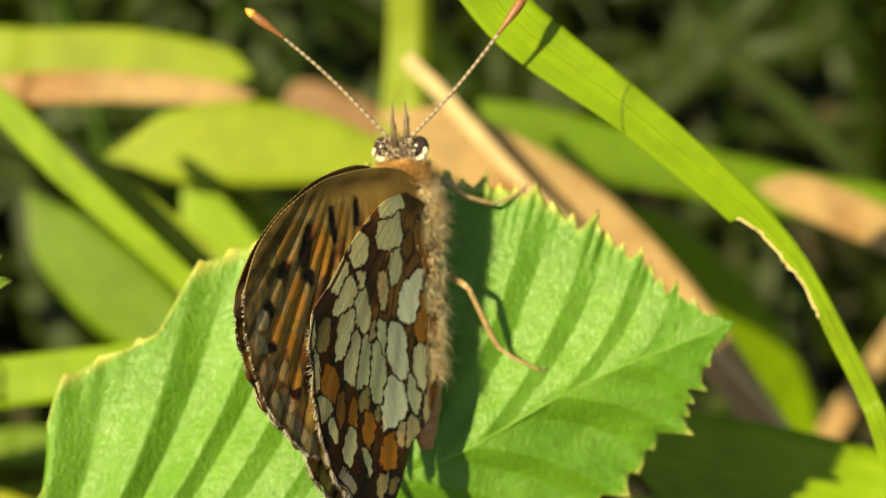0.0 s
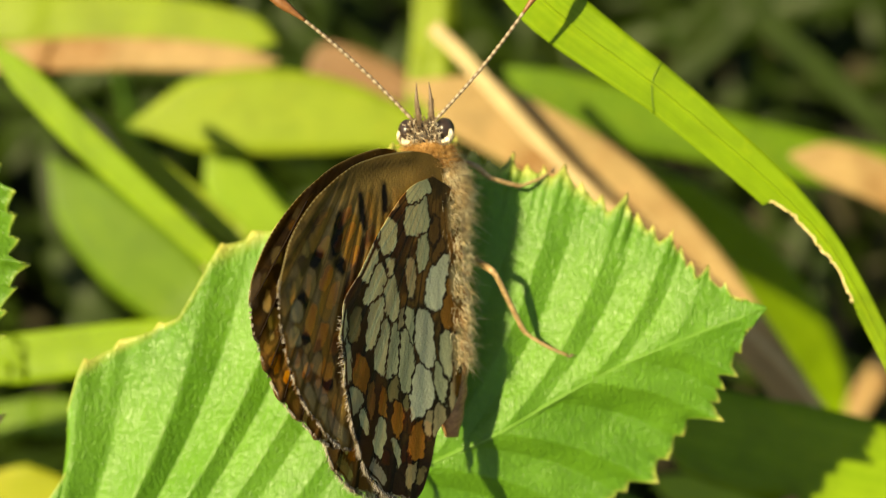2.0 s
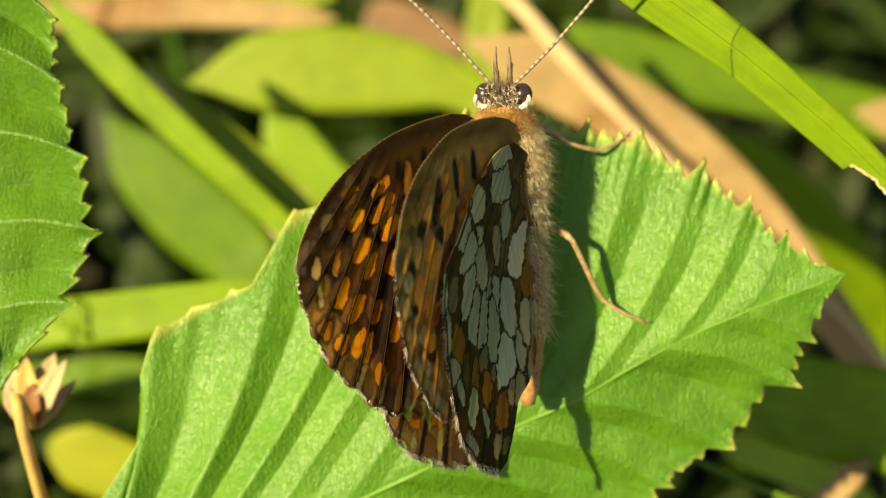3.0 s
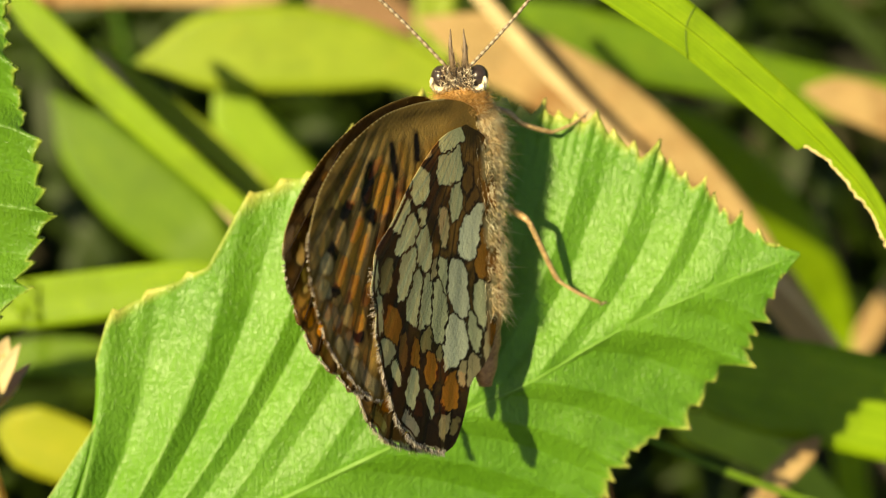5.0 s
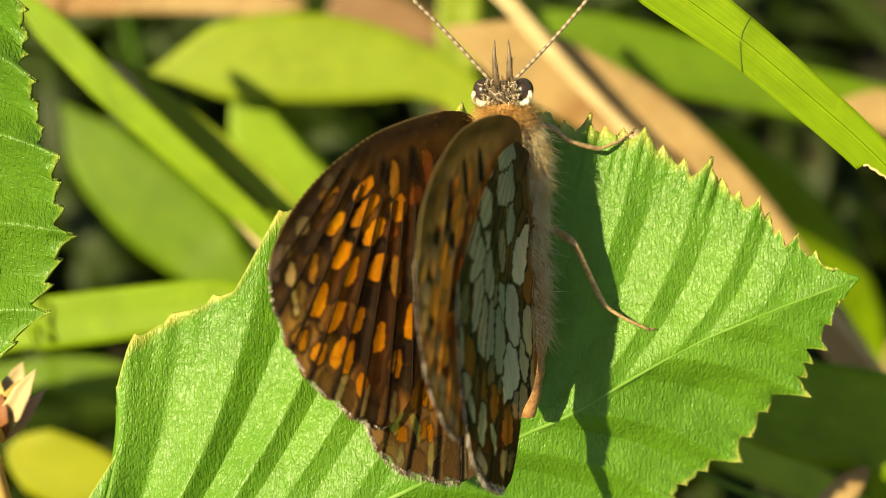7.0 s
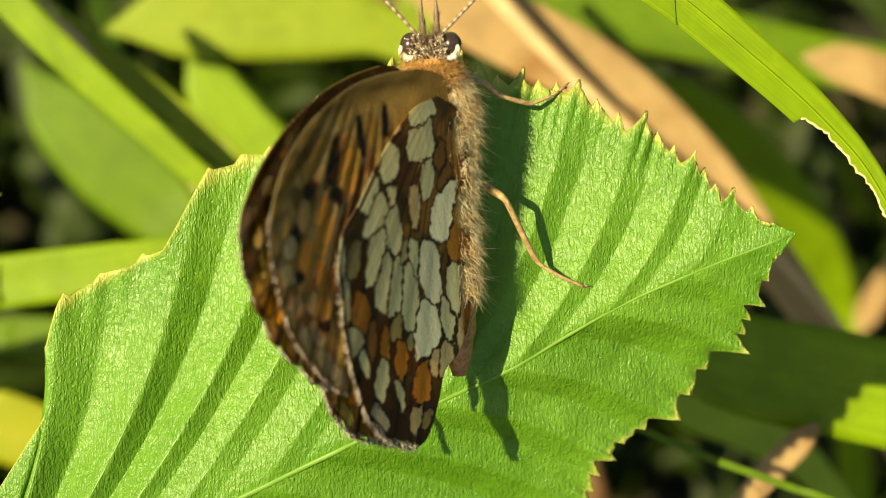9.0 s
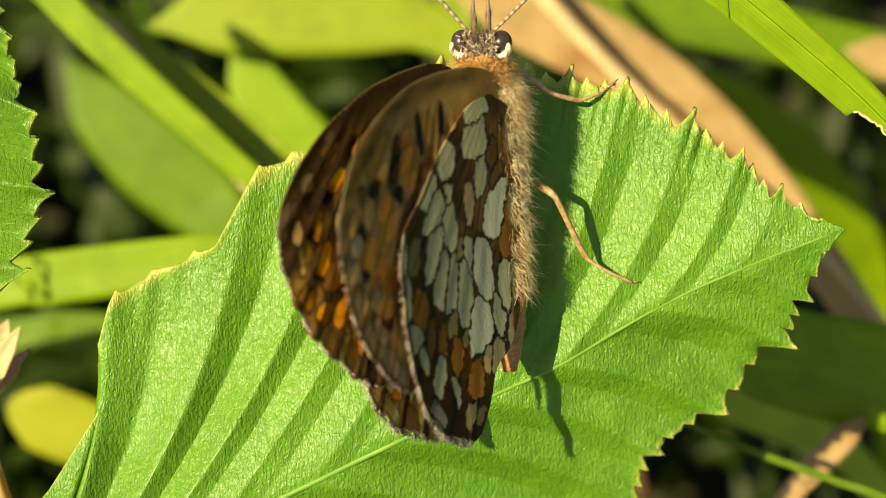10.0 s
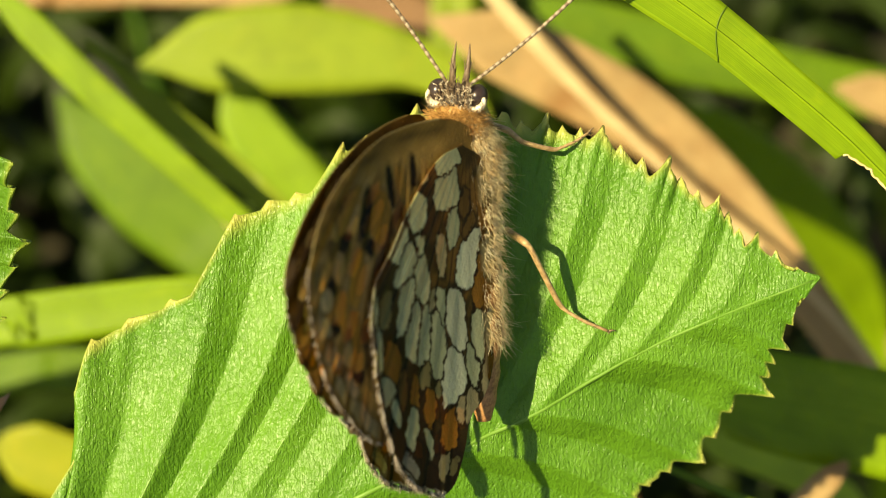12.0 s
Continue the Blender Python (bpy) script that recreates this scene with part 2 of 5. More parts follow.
# ---- leaves ----
def build_leaf(base, midrib, stations, upper, lower, lift, mat, name_label, fold=1.15, teeth=1.0, seed=3.0, bow=0.06, keel=0.0):
    """A toothed, pleated leaf. midrib: spline from the tip to the base (mm); stations: where the side veins leave it (mm from the tip);
    upper, lower: the teeth in which those veins end on either side, from the tip on."""
    empty = thing("leaf", base, name_label, "leaf")
    mid = spline(midrib, 400)
    arc = np.r_[0, np.cumsum(np.linalg.norm(np.diff(mid, axis=0), axis=1))]
    st = np.r_[0.0, stations, arc[-1]]
    count = len(st)
    ends = {}
    for side, some in ((1, upper), (-1, lower)):
        ends[side] = np.array([mid[0], *some, mid[-1]], float)
    bulged = {side: spline(e, 60 * (count - 1) + 1) for side, e in ends.items()}
    for side, e in ends.items():
        chord = np.array([e[min(int(i / 60), count - 2)] * (1 - (i / 60 - min(int(i / 60), count - 2))) + e[min(int(i / 60), count - 2) + 1] * (i / 60 - min(int(i / 60), count - 2)) for i in range(60 * (count - 1) + 1)])
        bulged[side] = 0.4 * bulged[side] + 0.6 * chord
        for i in range(61):
            bulged[side][60 * (count - 2) + i] = e[-2] + (e[-1] - e[-2]) * i / 60

    def place(s, side, u):
        m = np.array([np.interp(s, arc, mid[:, 0]), np.interp(s, arc, mid[:, 1])])
        k = float(np.interp(s, st, np.arange(count)))
        g = k % 1.0
        e = bulged[side][min(int(round(k * 60)), 60 * (count - 1))]
        x0 = k * 60 - int(k * 60)
        i0 = min(int(k * 60), 60 * (count - 1) - 1)
        e = bulged[side][i0] * (1 - x0) + bulged[side][i0 + 1] * x0
        way = e - m
        far = float(np.linalg.norm(way)) + 1e-6
        n0 = min(int(k), count - 2)
        gap = float(np.linalg.norm(ends[side][n0 + 1] - ends[side][n0]))
        # a deep step just past each main tooth, smaller teeth along the rest
        ph = (g * 3.0) % 1.0
        notch = min(4.6 if n0 < count - 3 else 3.5, 0.042 * gap * gap) * (1 - g) ** 1.3 * min(1.0, g / 0.10) - 0.4 * max(0.0, 1 - g / 0.07) - 0.4 * max(0.0, 1 - (1 - g) / 0.10)
        tooth = teeth * (0.62 * ph ** 1.5 * (1 - 0.3 * wob(k * 7.1, seed)) - 0.25 + 0.3 * wob(k * 5.3, seed + side) - notch)
        far2 = far + min(1.0, far / 4.0) * tooth * max(0.0, (u - 0.72) / 0.28) ** 1.5
        d = way / far
        side_way = np.array([-d[1], d[0]]) * side
        sag = bow * far * math.sin(math.pi * u) * -1.0
        x, y = m + d * far2 * u + side_way * sag
        # pleats: a crest along each vein, steep towards the tip and gentle towards the base
        f = (1.0 - g) % 1.0 if side > 0 else g
        drop = f / 0.40 if f < 0.40 else (1 - f) / 0.60
        drop = 1 - (1 - drop) ** 1.08
        grow = min(1.0, far / 9.0) * min(1.0, 0.30 + 1.6 * u) * (1.0 - 0.45 * u * u)
        z = lift(x, y) - fold * min(2.0, 0.22 * gap) * (drop if n0 < count - 2 else 0.0) * grow * (1.0 if side > 0 else 1.15) - 0.25 * math.exp(-u * far / 1.2) - (keel * u * far if side < 0 else 0.0)
        z += 0.30 * noise.noise(Vector((x * 0.12, y * 0.12, seed))) + 0.12 * noise.noise(Vector((x * 0.5, y * 0.5, seed)))
        if u > 0.8:
            z += 0.35 * wob(k * 6.0, seed + 5) * (u - 0.8) / 0.2
        return x, y, z

    ns, nu = 520, 46
    s_all = np.linspace(0.0, arc[-1], ns)
    verts, faces, rim = [], [], []
    cols = list(np.linspace(-1, 1, 2 * nu + 1))
    for s in s_all:
        k = np.interp(s, st, np.arange(count))
        for c in cols:
            u = abs(c) ** 0.85
            verts.append(world(*place(s, 1 if c >= 0 else -1, u)) - Vector(base))
            rim.append(max(0.0, (u - 0.955) / 0.045) * (0.40 + 0.9 * ((k * 3) % 1.0) ** 3))
    w = len(cols)
    for i in range(ns - 1):
        for j in range(w - 1):
            faces.append((i * w + j, i * w + j + 1, (i + 1) * w + j + 1, (i + 1) * w + j))
    blade = solid("blade", verts, faces, mat, empty, rim=rim)
    mod = blade.modifiers.new("thickness", "SOLIDIFY")
    mod.thickness, mod.offset = 0.0002, 0.0

    def rib(name, pts, r0, r1):
        pts = [world(*p) - Vector(base) for p in pts]
        v, f = tube(pts, np.linspace(r0, r1, len(pts)) * 0.001, 6)
        solid(name, v, f, LEAF_VEIN, empty)

    rib("midrib", [(*place(s, 1, 0.0)[:2], place(s, 1, 0.0)[2] + 0.02) for s in np.linspace(0.4, arc[-1], 60)], 0.10, 0.30)
    for s in stations:
        for side in (1, -1):
            rib("vein", [place(s, side, u) for u in np.linspace(0.0, 0.97, 24)], 0.10, 0.05)
    return empty


def stalk_to_ground(empty, start, lean, radius, mat, name="stalk"):
    """A stem from a point in the thing's space down to the soil."""
    a = Vector(start)
    floor = -empty.location.z
    b = Vector((a.x + lean[0], a.y + lean[1], floor - 0.004))
    pts = spline([a, a + Vector((lean[0] * 0.35, lean[1] * 0.35, 0.002)), Vector((a.x + lean[0] * 0.8, a.y + lean[1] * 0.8, floor * 0.5)), b], 24)
    v, f = tube(pts, np.linspace(radius, radius * 1.6, 24), 8)
    return solid(name, v, f, mat, empty)


def build_leaves():
    main = build_leaf(
        world(-38.2, -31, 2.4),
        [(23.29, -1.80), (16.74, -4.31), (11.76, -6.63), (6.05, -9.89), (1.31, -12.03), (-9.25, -17.08), (-20.98, -22.72), (-32.22, -28.21), (-38.00, -30.98)],
        np.array([7.0, 12.5, 19.1, 24.2, 29.9, 35.8, 42.6, 47.8, 51.8, 54.8, 57.8]),
        [(19.24, 0.50), (16.91, 2.78), (13.89, 5.06), (9.90, 7.03), (6.53, 7.62), (2.77, 8.60), (-1.38, 8.30), (-5.95, 5.85), (-12.45, 1.79), (-21.19, -5.82), (-22.06, -12.75)],
        [(20.99, -6.13), (20.16, -9.17), (16.10, -13.47), (12.08, -15.94), (11.22, -19.58), (9.74, -24.29), (4.43, -28.53), (-2.48, -31.30), (-11.69, -32.48), (-22.35, -32.91), (-28.56, -32.91)],
        lambda x, y: 0.8 - 0.06 * y, LEAF,
        "fresh green toothed leaf with pleated side veins under the butterfly", 0.75, keel=0.34)
    stalk_to_ground(main, world(-38.0, -31.0, 2.5) - main.location, (-0.02, -0.01), 0.0006, LEAF_VEIN)
    side = build_leaf(
        world(-35.5, 24, 4), [(-30.5, -9.2), (-31.3, -2.2), (-32.6, 8.9), (-33.9, 18.6), (-35.3, 25.2)],
        np.array([5.0, 10.5, 16.5, 22.5, 28.5]),
        [(-31.3, -7.4), (-32.6, -2.9), (-33.9, 1.5), (-35.3, 7.1), (-36.1, 14.5)],
        [(-25.9, -3.7), (-24.4, 0.9), (-25.2, 5.6), (-26.7, 10.2), (-27.3, 14.5)],
        lambda x, y: 3.5 + 0.05 * (x + 30), LEAF_DARK,
        "deep green toothed leaf with curled edge beside the butterfly", 2.3, 0.9, 9.0)
    stalk_to_ground(side, world(-35.3, 25.2, 3.2) - side.location, (-0.005, 0.10), 0.0005, LEAF_VEIN)


# ---- grass ----
def ribbon(points, left, right, thick=0.00022, keel=0.12, across=6, face=None, ragged=0.0, seed=1.0):
    """A grass blade along world points with half widths on both sides (m), a shallow keel and real thickness."""
    face = face or (TURN @ Vector((0, 0, 1)))
    verts, faces, along = [], [], []
    n = len(points)
    for i, p in enumerate(points):
        p = Vector(p)
        t = (Vector(points[min(i + 1, n - 1)]) - Vector(points[max(i - 1, 0)])).normalized()
        side = t.cross(face)
        if side.length < 0.05:
            side = t.orthogonal()
        side.normalize()
        up = side.cross(t).normalized()
        for layer in (1, -1):
            for k in range(across + 1):
                c = 2 * k / across - 1
                w = (left[i] if c < 0 else right[i]) * abs(c)
                if ragged and c < -0.9:
                    w += ragged * wob(i * 0.83, seed)
                h = keel * abs(c) * (left[i] + right[i]) * 0.5 + layer * thick * 0.5 * (1.05 - abs(c))
                verts.append(p + side * (w if c > 0 else -w) + up * h)
                along.append((c * 0.5 + 0.5, i / n, 0.0))
    w = across + 1
    for i in range(n - 1):
        a, b = i * 2 * w, (i + 1) * 2 * w
        for k in range(across):
            faces.append((a + k, a + k + 1, b + k + 1, b + k))
            faces.append((a + w + k + 1, a + w + k, b + w + k, b + w + k + 1))
        faces.append((a, b, b + w, a + w))
        faces.append((a + across, a + w + across, b + w + across, b + across))
    return verts, faces, along


def rooted(pts, at_end=True, reach=0.03):
    """Carries a run of world points on in its own direction and down into the soil."""
    pts = [Vector(p) for p in pts]
    if not at_end:
        pts = pts[::-1]
    way = (pts[-1] - pts[-2]).normalized()
    flat = Vector((way.x, way.y, 0))
    p = pts[-1]
    pts += [p + way * reach + Vector((0, 0, -0.1 * reach)), Vector((p.x, p.y, 0)) + flat * reach * 1.7 + Vector((0, 0, p.z * 0.5)),
            Vector((p.x, p.y, -0.004)) + flat * reach * 2.0]
    return pts if at_end else pts[::-1]


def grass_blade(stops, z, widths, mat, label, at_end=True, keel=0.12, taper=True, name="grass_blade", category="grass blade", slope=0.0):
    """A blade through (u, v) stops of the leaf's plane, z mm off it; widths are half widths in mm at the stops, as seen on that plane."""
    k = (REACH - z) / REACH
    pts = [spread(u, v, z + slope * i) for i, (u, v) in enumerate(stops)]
    run = rooted(pts, at_end)
    half = list(widths)
    half = half + [half[-1]] * 3 if at_end else [half[0]] * 3 + half
    n = 64
    path, wide = spline(run, n), spline([(h,) for h in half], n)[:, 0] * k * 0.001
    if taper:
        f = np.linspace(0, 1, n) if at_end else np.linspace(1, 0, n)
        wide = wide * np.minimum(1, np.sqrt(np.maximum(f, 0.0) / 0.10 + 0.002))
    base = Vector(path[-1] if at_end else path[0])
    path = [Vector(p) - base for p in path]
    v, f, al = ribbon(path, wide, wide, keel=keel)
    ob = solid(name, v, f, mat, None, along=al)
    ob.location = base
    face = TURN @ Vector((0, 0, 1))
    tv, tf = tube([p + face * 0.00003 for p in path[2:-6]], [0.00008] * (n - 8), 5)
    solid("midrib", tv, tf, mat, ob, along=[(0.5, 0.5, 0.0)] * len(tv))
    return tagged(ob, label, category, "grass blades")


def build_bitten_blade():
    """The blade with a bite out of one edge, and a pinched fold line across it."""
    stops = [(5.8, 21.9), (8.4, 18.6), (11.1, 16.3), (16.2, 12.6), (20.2, 9.3), (23.0, 6.9), (25.1, 4.9), (27.3, 2.5), (29.0, -0.2), (30.4, -2.9), (32.3, -6.8), (33.9, -11.4)]
    z0 = 3.0
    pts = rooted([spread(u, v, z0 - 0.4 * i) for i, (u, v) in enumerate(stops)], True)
    n = 200
    path = spline(pts, n)
    # the bite: the lower edge breaks off sharply past the notch and is gnawed along its length
    f = np.linspace(0, len(pts) - 1, n)
    rw = np.zeros(n)
    notch = 5.5
    for i in range(n):
        if f[i] < notch:
            rw[i] = np.interp(f[i], [0, 2, 3, 4, notch], [1.9, 1.8, 1.5, 1.42, 1.36])
        elif f[i] < 8.6:
            rw[i] = np.interp(f[i], [notch, notch + 0.10, 6.2, 7.0, 7.6, 8.2, 8.6], [1.1, 0.66, 0.38, 0.50, 0.30, 0.50, 0.55])
        else:
            rw[i] = 0.6
    lw = np.interp(f, np.arange(len(pts)), [1.9, 1.85, 1.8, 1.45, 1.3, 1.2, 1.1, 0.85, 0.75, 0.75, 0.8, 0.8, 0.8, 0.8, 0.8])
    base = Vector(path[-1])
    empty = thing("grass_blade", base, "bright green grass blade with a gnawed notch in one edge", "grass blade", "grass blades")
    local = [Vector(p) - base for p in path]
    v, fc, al = ribbon(local, lw * 0.001, rw * 0.001, keel=0.16, across=8)
    # gnaw marks
    w2 = 9
    for i in range(n):
        if notch < f[i] < 8.4:
            d = 0.00016 * wob(i * 0.9, 4.0) + 0.00012 * wob(i * 2.3, 8.0)
            side = (v[i * 18 + 8] - v[i * 18]).normalized()
            for k in (7, 8):
                v[i * 18 + k] = v[i * 18 + k] + side * d
                v[i * 18 + w2 + k] = v[i * 18 + w2 + k] + side * d
    solid("blade", v, fc, GRASS, empty, along=al)
    rim = [v[i * 18 + 8] for i in range(n) if notch < f[i] < 8.4]
    tv, tf = tube(rim, [0.00007 + 0.00005 * wob(i * 1.3, 2.0) for i in range(len(rim))], 6)
    solid("gnawed_rim", tv, tf, BITTEN, empty, "dry straw-coloured rim")
    i = int(np.argmin(np.abs(f - 3.0)))
    line = []
    for k in range(9):
        at = i + 2.0 * (k - 4) / 4 - 1.2 * math.cos((k - 4) / 4 * 1.57)
        low = int(at // 1)
        line.append(v[low * 18 + k].lerp(v[(low + 1) * 18 + k], at - low) + (TURN @ Vector((0, 0, 1))) * 0.00004)
    tv, tf = tube(line, [0.000045] * 9, 5)
    solid("crease", tv, tf, GRASS_MID, empty, "dark crease across the blade")
    # straight ribs along the blade
    for k in (4,):
        pts = [v[j * 18 + k] + (TURN @ Vector((0, 0, 1))) * 0.00001 for j in range(0, n - 30, 3)]
        tv, tf = tube(pts, [0.00009] * len(pts), 5)
        solid("rib", tv, tf, GRASS, empty, along=[(0.5, 0.5, 0.0)] * len(tv))
    return empty


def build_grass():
    G, P, M, K, Y = GRASS, GRASS_PALE, GRASS_MID, GRASS_SHADED, GRASS_YELLOW
    bright, pale, mid = "bright green grass blade in the sun", "pale green broad grass blade", "green grass blade, half shade put into its colour"
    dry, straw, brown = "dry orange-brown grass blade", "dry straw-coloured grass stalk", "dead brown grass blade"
    yellow, deep = "yellowing or sunlit-coloured green grass blade", "grass blade with shade put into its dark green"
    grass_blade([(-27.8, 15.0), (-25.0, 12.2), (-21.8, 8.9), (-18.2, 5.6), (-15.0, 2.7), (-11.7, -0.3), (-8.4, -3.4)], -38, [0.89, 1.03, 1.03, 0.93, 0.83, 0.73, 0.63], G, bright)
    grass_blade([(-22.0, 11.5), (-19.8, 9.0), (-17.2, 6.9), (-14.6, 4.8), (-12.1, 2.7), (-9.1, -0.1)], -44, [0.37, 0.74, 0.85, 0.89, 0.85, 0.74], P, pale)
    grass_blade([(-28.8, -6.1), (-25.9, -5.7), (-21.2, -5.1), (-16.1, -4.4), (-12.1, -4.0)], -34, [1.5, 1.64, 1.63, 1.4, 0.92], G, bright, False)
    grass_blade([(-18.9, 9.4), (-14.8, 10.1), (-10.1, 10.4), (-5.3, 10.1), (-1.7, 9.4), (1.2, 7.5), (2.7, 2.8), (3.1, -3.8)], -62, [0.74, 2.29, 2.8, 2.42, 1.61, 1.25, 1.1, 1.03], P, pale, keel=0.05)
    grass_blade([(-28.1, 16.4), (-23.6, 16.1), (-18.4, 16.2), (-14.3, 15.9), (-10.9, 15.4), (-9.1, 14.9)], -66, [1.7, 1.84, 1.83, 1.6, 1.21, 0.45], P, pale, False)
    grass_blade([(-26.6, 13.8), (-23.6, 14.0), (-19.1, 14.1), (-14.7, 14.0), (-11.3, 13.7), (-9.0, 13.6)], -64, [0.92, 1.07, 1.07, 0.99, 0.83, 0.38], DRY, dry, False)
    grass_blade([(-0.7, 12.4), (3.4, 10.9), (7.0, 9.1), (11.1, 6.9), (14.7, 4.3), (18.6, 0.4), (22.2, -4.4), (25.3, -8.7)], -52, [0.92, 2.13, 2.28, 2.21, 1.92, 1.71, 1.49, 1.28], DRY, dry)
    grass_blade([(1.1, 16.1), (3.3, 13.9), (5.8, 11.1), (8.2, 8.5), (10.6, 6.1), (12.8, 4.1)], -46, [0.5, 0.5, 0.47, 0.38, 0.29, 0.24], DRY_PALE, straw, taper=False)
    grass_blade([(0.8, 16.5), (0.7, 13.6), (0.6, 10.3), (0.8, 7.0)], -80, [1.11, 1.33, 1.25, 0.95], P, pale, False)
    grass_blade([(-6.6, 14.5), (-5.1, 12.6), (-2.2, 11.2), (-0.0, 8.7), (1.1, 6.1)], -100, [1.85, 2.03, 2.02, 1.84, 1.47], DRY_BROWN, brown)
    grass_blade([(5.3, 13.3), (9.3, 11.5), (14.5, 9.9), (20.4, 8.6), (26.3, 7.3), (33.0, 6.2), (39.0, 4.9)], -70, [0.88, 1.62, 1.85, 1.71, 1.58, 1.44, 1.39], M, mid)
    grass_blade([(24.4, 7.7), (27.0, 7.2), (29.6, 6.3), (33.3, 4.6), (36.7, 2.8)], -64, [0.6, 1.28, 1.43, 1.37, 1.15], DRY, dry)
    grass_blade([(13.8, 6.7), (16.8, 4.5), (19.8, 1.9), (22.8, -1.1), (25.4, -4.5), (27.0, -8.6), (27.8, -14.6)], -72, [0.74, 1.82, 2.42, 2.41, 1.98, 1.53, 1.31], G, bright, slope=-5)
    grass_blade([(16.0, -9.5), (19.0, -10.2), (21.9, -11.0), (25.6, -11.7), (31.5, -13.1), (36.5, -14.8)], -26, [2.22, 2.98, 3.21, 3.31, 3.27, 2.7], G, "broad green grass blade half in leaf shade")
    # sunlight on this one is put into its colour
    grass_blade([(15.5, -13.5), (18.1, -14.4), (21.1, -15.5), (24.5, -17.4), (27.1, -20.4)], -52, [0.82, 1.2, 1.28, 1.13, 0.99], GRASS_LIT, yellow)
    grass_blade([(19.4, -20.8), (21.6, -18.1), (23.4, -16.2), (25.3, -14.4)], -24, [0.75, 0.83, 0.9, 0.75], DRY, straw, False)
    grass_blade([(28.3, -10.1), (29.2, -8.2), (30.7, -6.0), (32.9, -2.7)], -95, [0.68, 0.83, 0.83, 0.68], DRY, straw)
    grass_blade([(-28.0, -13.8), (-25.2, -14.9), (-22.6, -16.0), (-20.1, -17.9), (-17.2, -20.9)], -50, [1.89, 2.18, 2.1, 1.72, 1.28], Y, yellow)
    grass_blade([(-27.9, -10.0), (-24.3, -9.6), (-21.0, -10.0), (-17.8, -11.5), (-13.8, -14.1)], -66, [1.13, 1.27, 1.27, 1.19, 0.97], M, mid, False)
    grass_blade([(-24.1, 7.3), (-21.6, 4.0), (-18.7, 1.1), (-15.8, -1.4), (-12.6, -5.4)], -82, [0.61, 2.13, 2.73, 2.6, 1.81], GRASS_MID, "broad green leaf blade, half shade put into its colour", keel=0.06)
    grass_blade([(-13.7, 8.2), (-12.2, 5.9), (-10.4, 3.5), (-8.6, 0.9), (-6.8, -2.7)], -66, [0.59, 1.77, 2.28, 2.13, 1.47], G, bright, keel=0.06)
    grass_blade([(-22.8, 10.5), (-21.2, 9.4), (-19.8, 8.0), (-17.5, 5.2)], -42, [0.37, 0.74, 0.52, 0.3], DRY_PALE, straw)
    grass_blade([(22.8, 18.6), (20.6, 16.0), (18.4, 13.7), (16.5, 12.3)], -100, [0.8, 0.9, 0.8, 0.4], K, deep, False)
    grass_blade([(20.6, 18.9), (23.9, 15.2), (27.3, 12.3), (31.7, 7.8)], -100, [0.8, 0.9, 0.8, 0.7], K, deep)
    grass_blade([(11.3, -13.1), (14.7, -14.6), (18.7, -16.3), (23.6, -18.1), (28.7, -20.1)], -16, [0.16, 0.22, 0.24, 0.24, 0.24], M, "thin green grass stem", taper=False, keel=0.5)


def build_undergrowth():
    """Countless low blades behind, deep shade put into their near-black green."""
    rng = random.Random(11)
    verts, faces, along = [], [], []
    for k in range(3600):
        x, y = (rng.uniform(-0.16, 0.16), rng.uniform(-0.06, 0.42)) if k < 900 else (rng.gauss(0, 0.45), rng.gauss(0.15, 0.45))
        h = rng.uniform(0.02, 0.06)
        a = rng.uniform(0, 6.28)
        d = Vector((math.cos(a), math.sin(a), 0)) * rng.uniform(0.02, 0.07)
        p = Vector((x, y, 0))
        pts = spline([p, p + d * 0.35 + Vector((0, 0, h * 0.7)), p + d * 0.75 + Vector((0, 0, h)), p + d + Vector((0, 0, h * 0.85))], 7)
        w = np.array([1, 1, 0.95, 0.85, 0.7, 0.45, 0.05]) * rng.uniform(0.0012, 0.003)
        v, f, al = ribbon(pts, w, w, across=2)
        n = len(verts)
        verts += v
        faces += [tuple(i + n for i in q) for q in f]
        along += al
    tagged(solid("undergrowth", verts, faces, GRASS_SHADED, along=along), "low grass, deep shade put into its near-black green", "grass", kind="stuff")


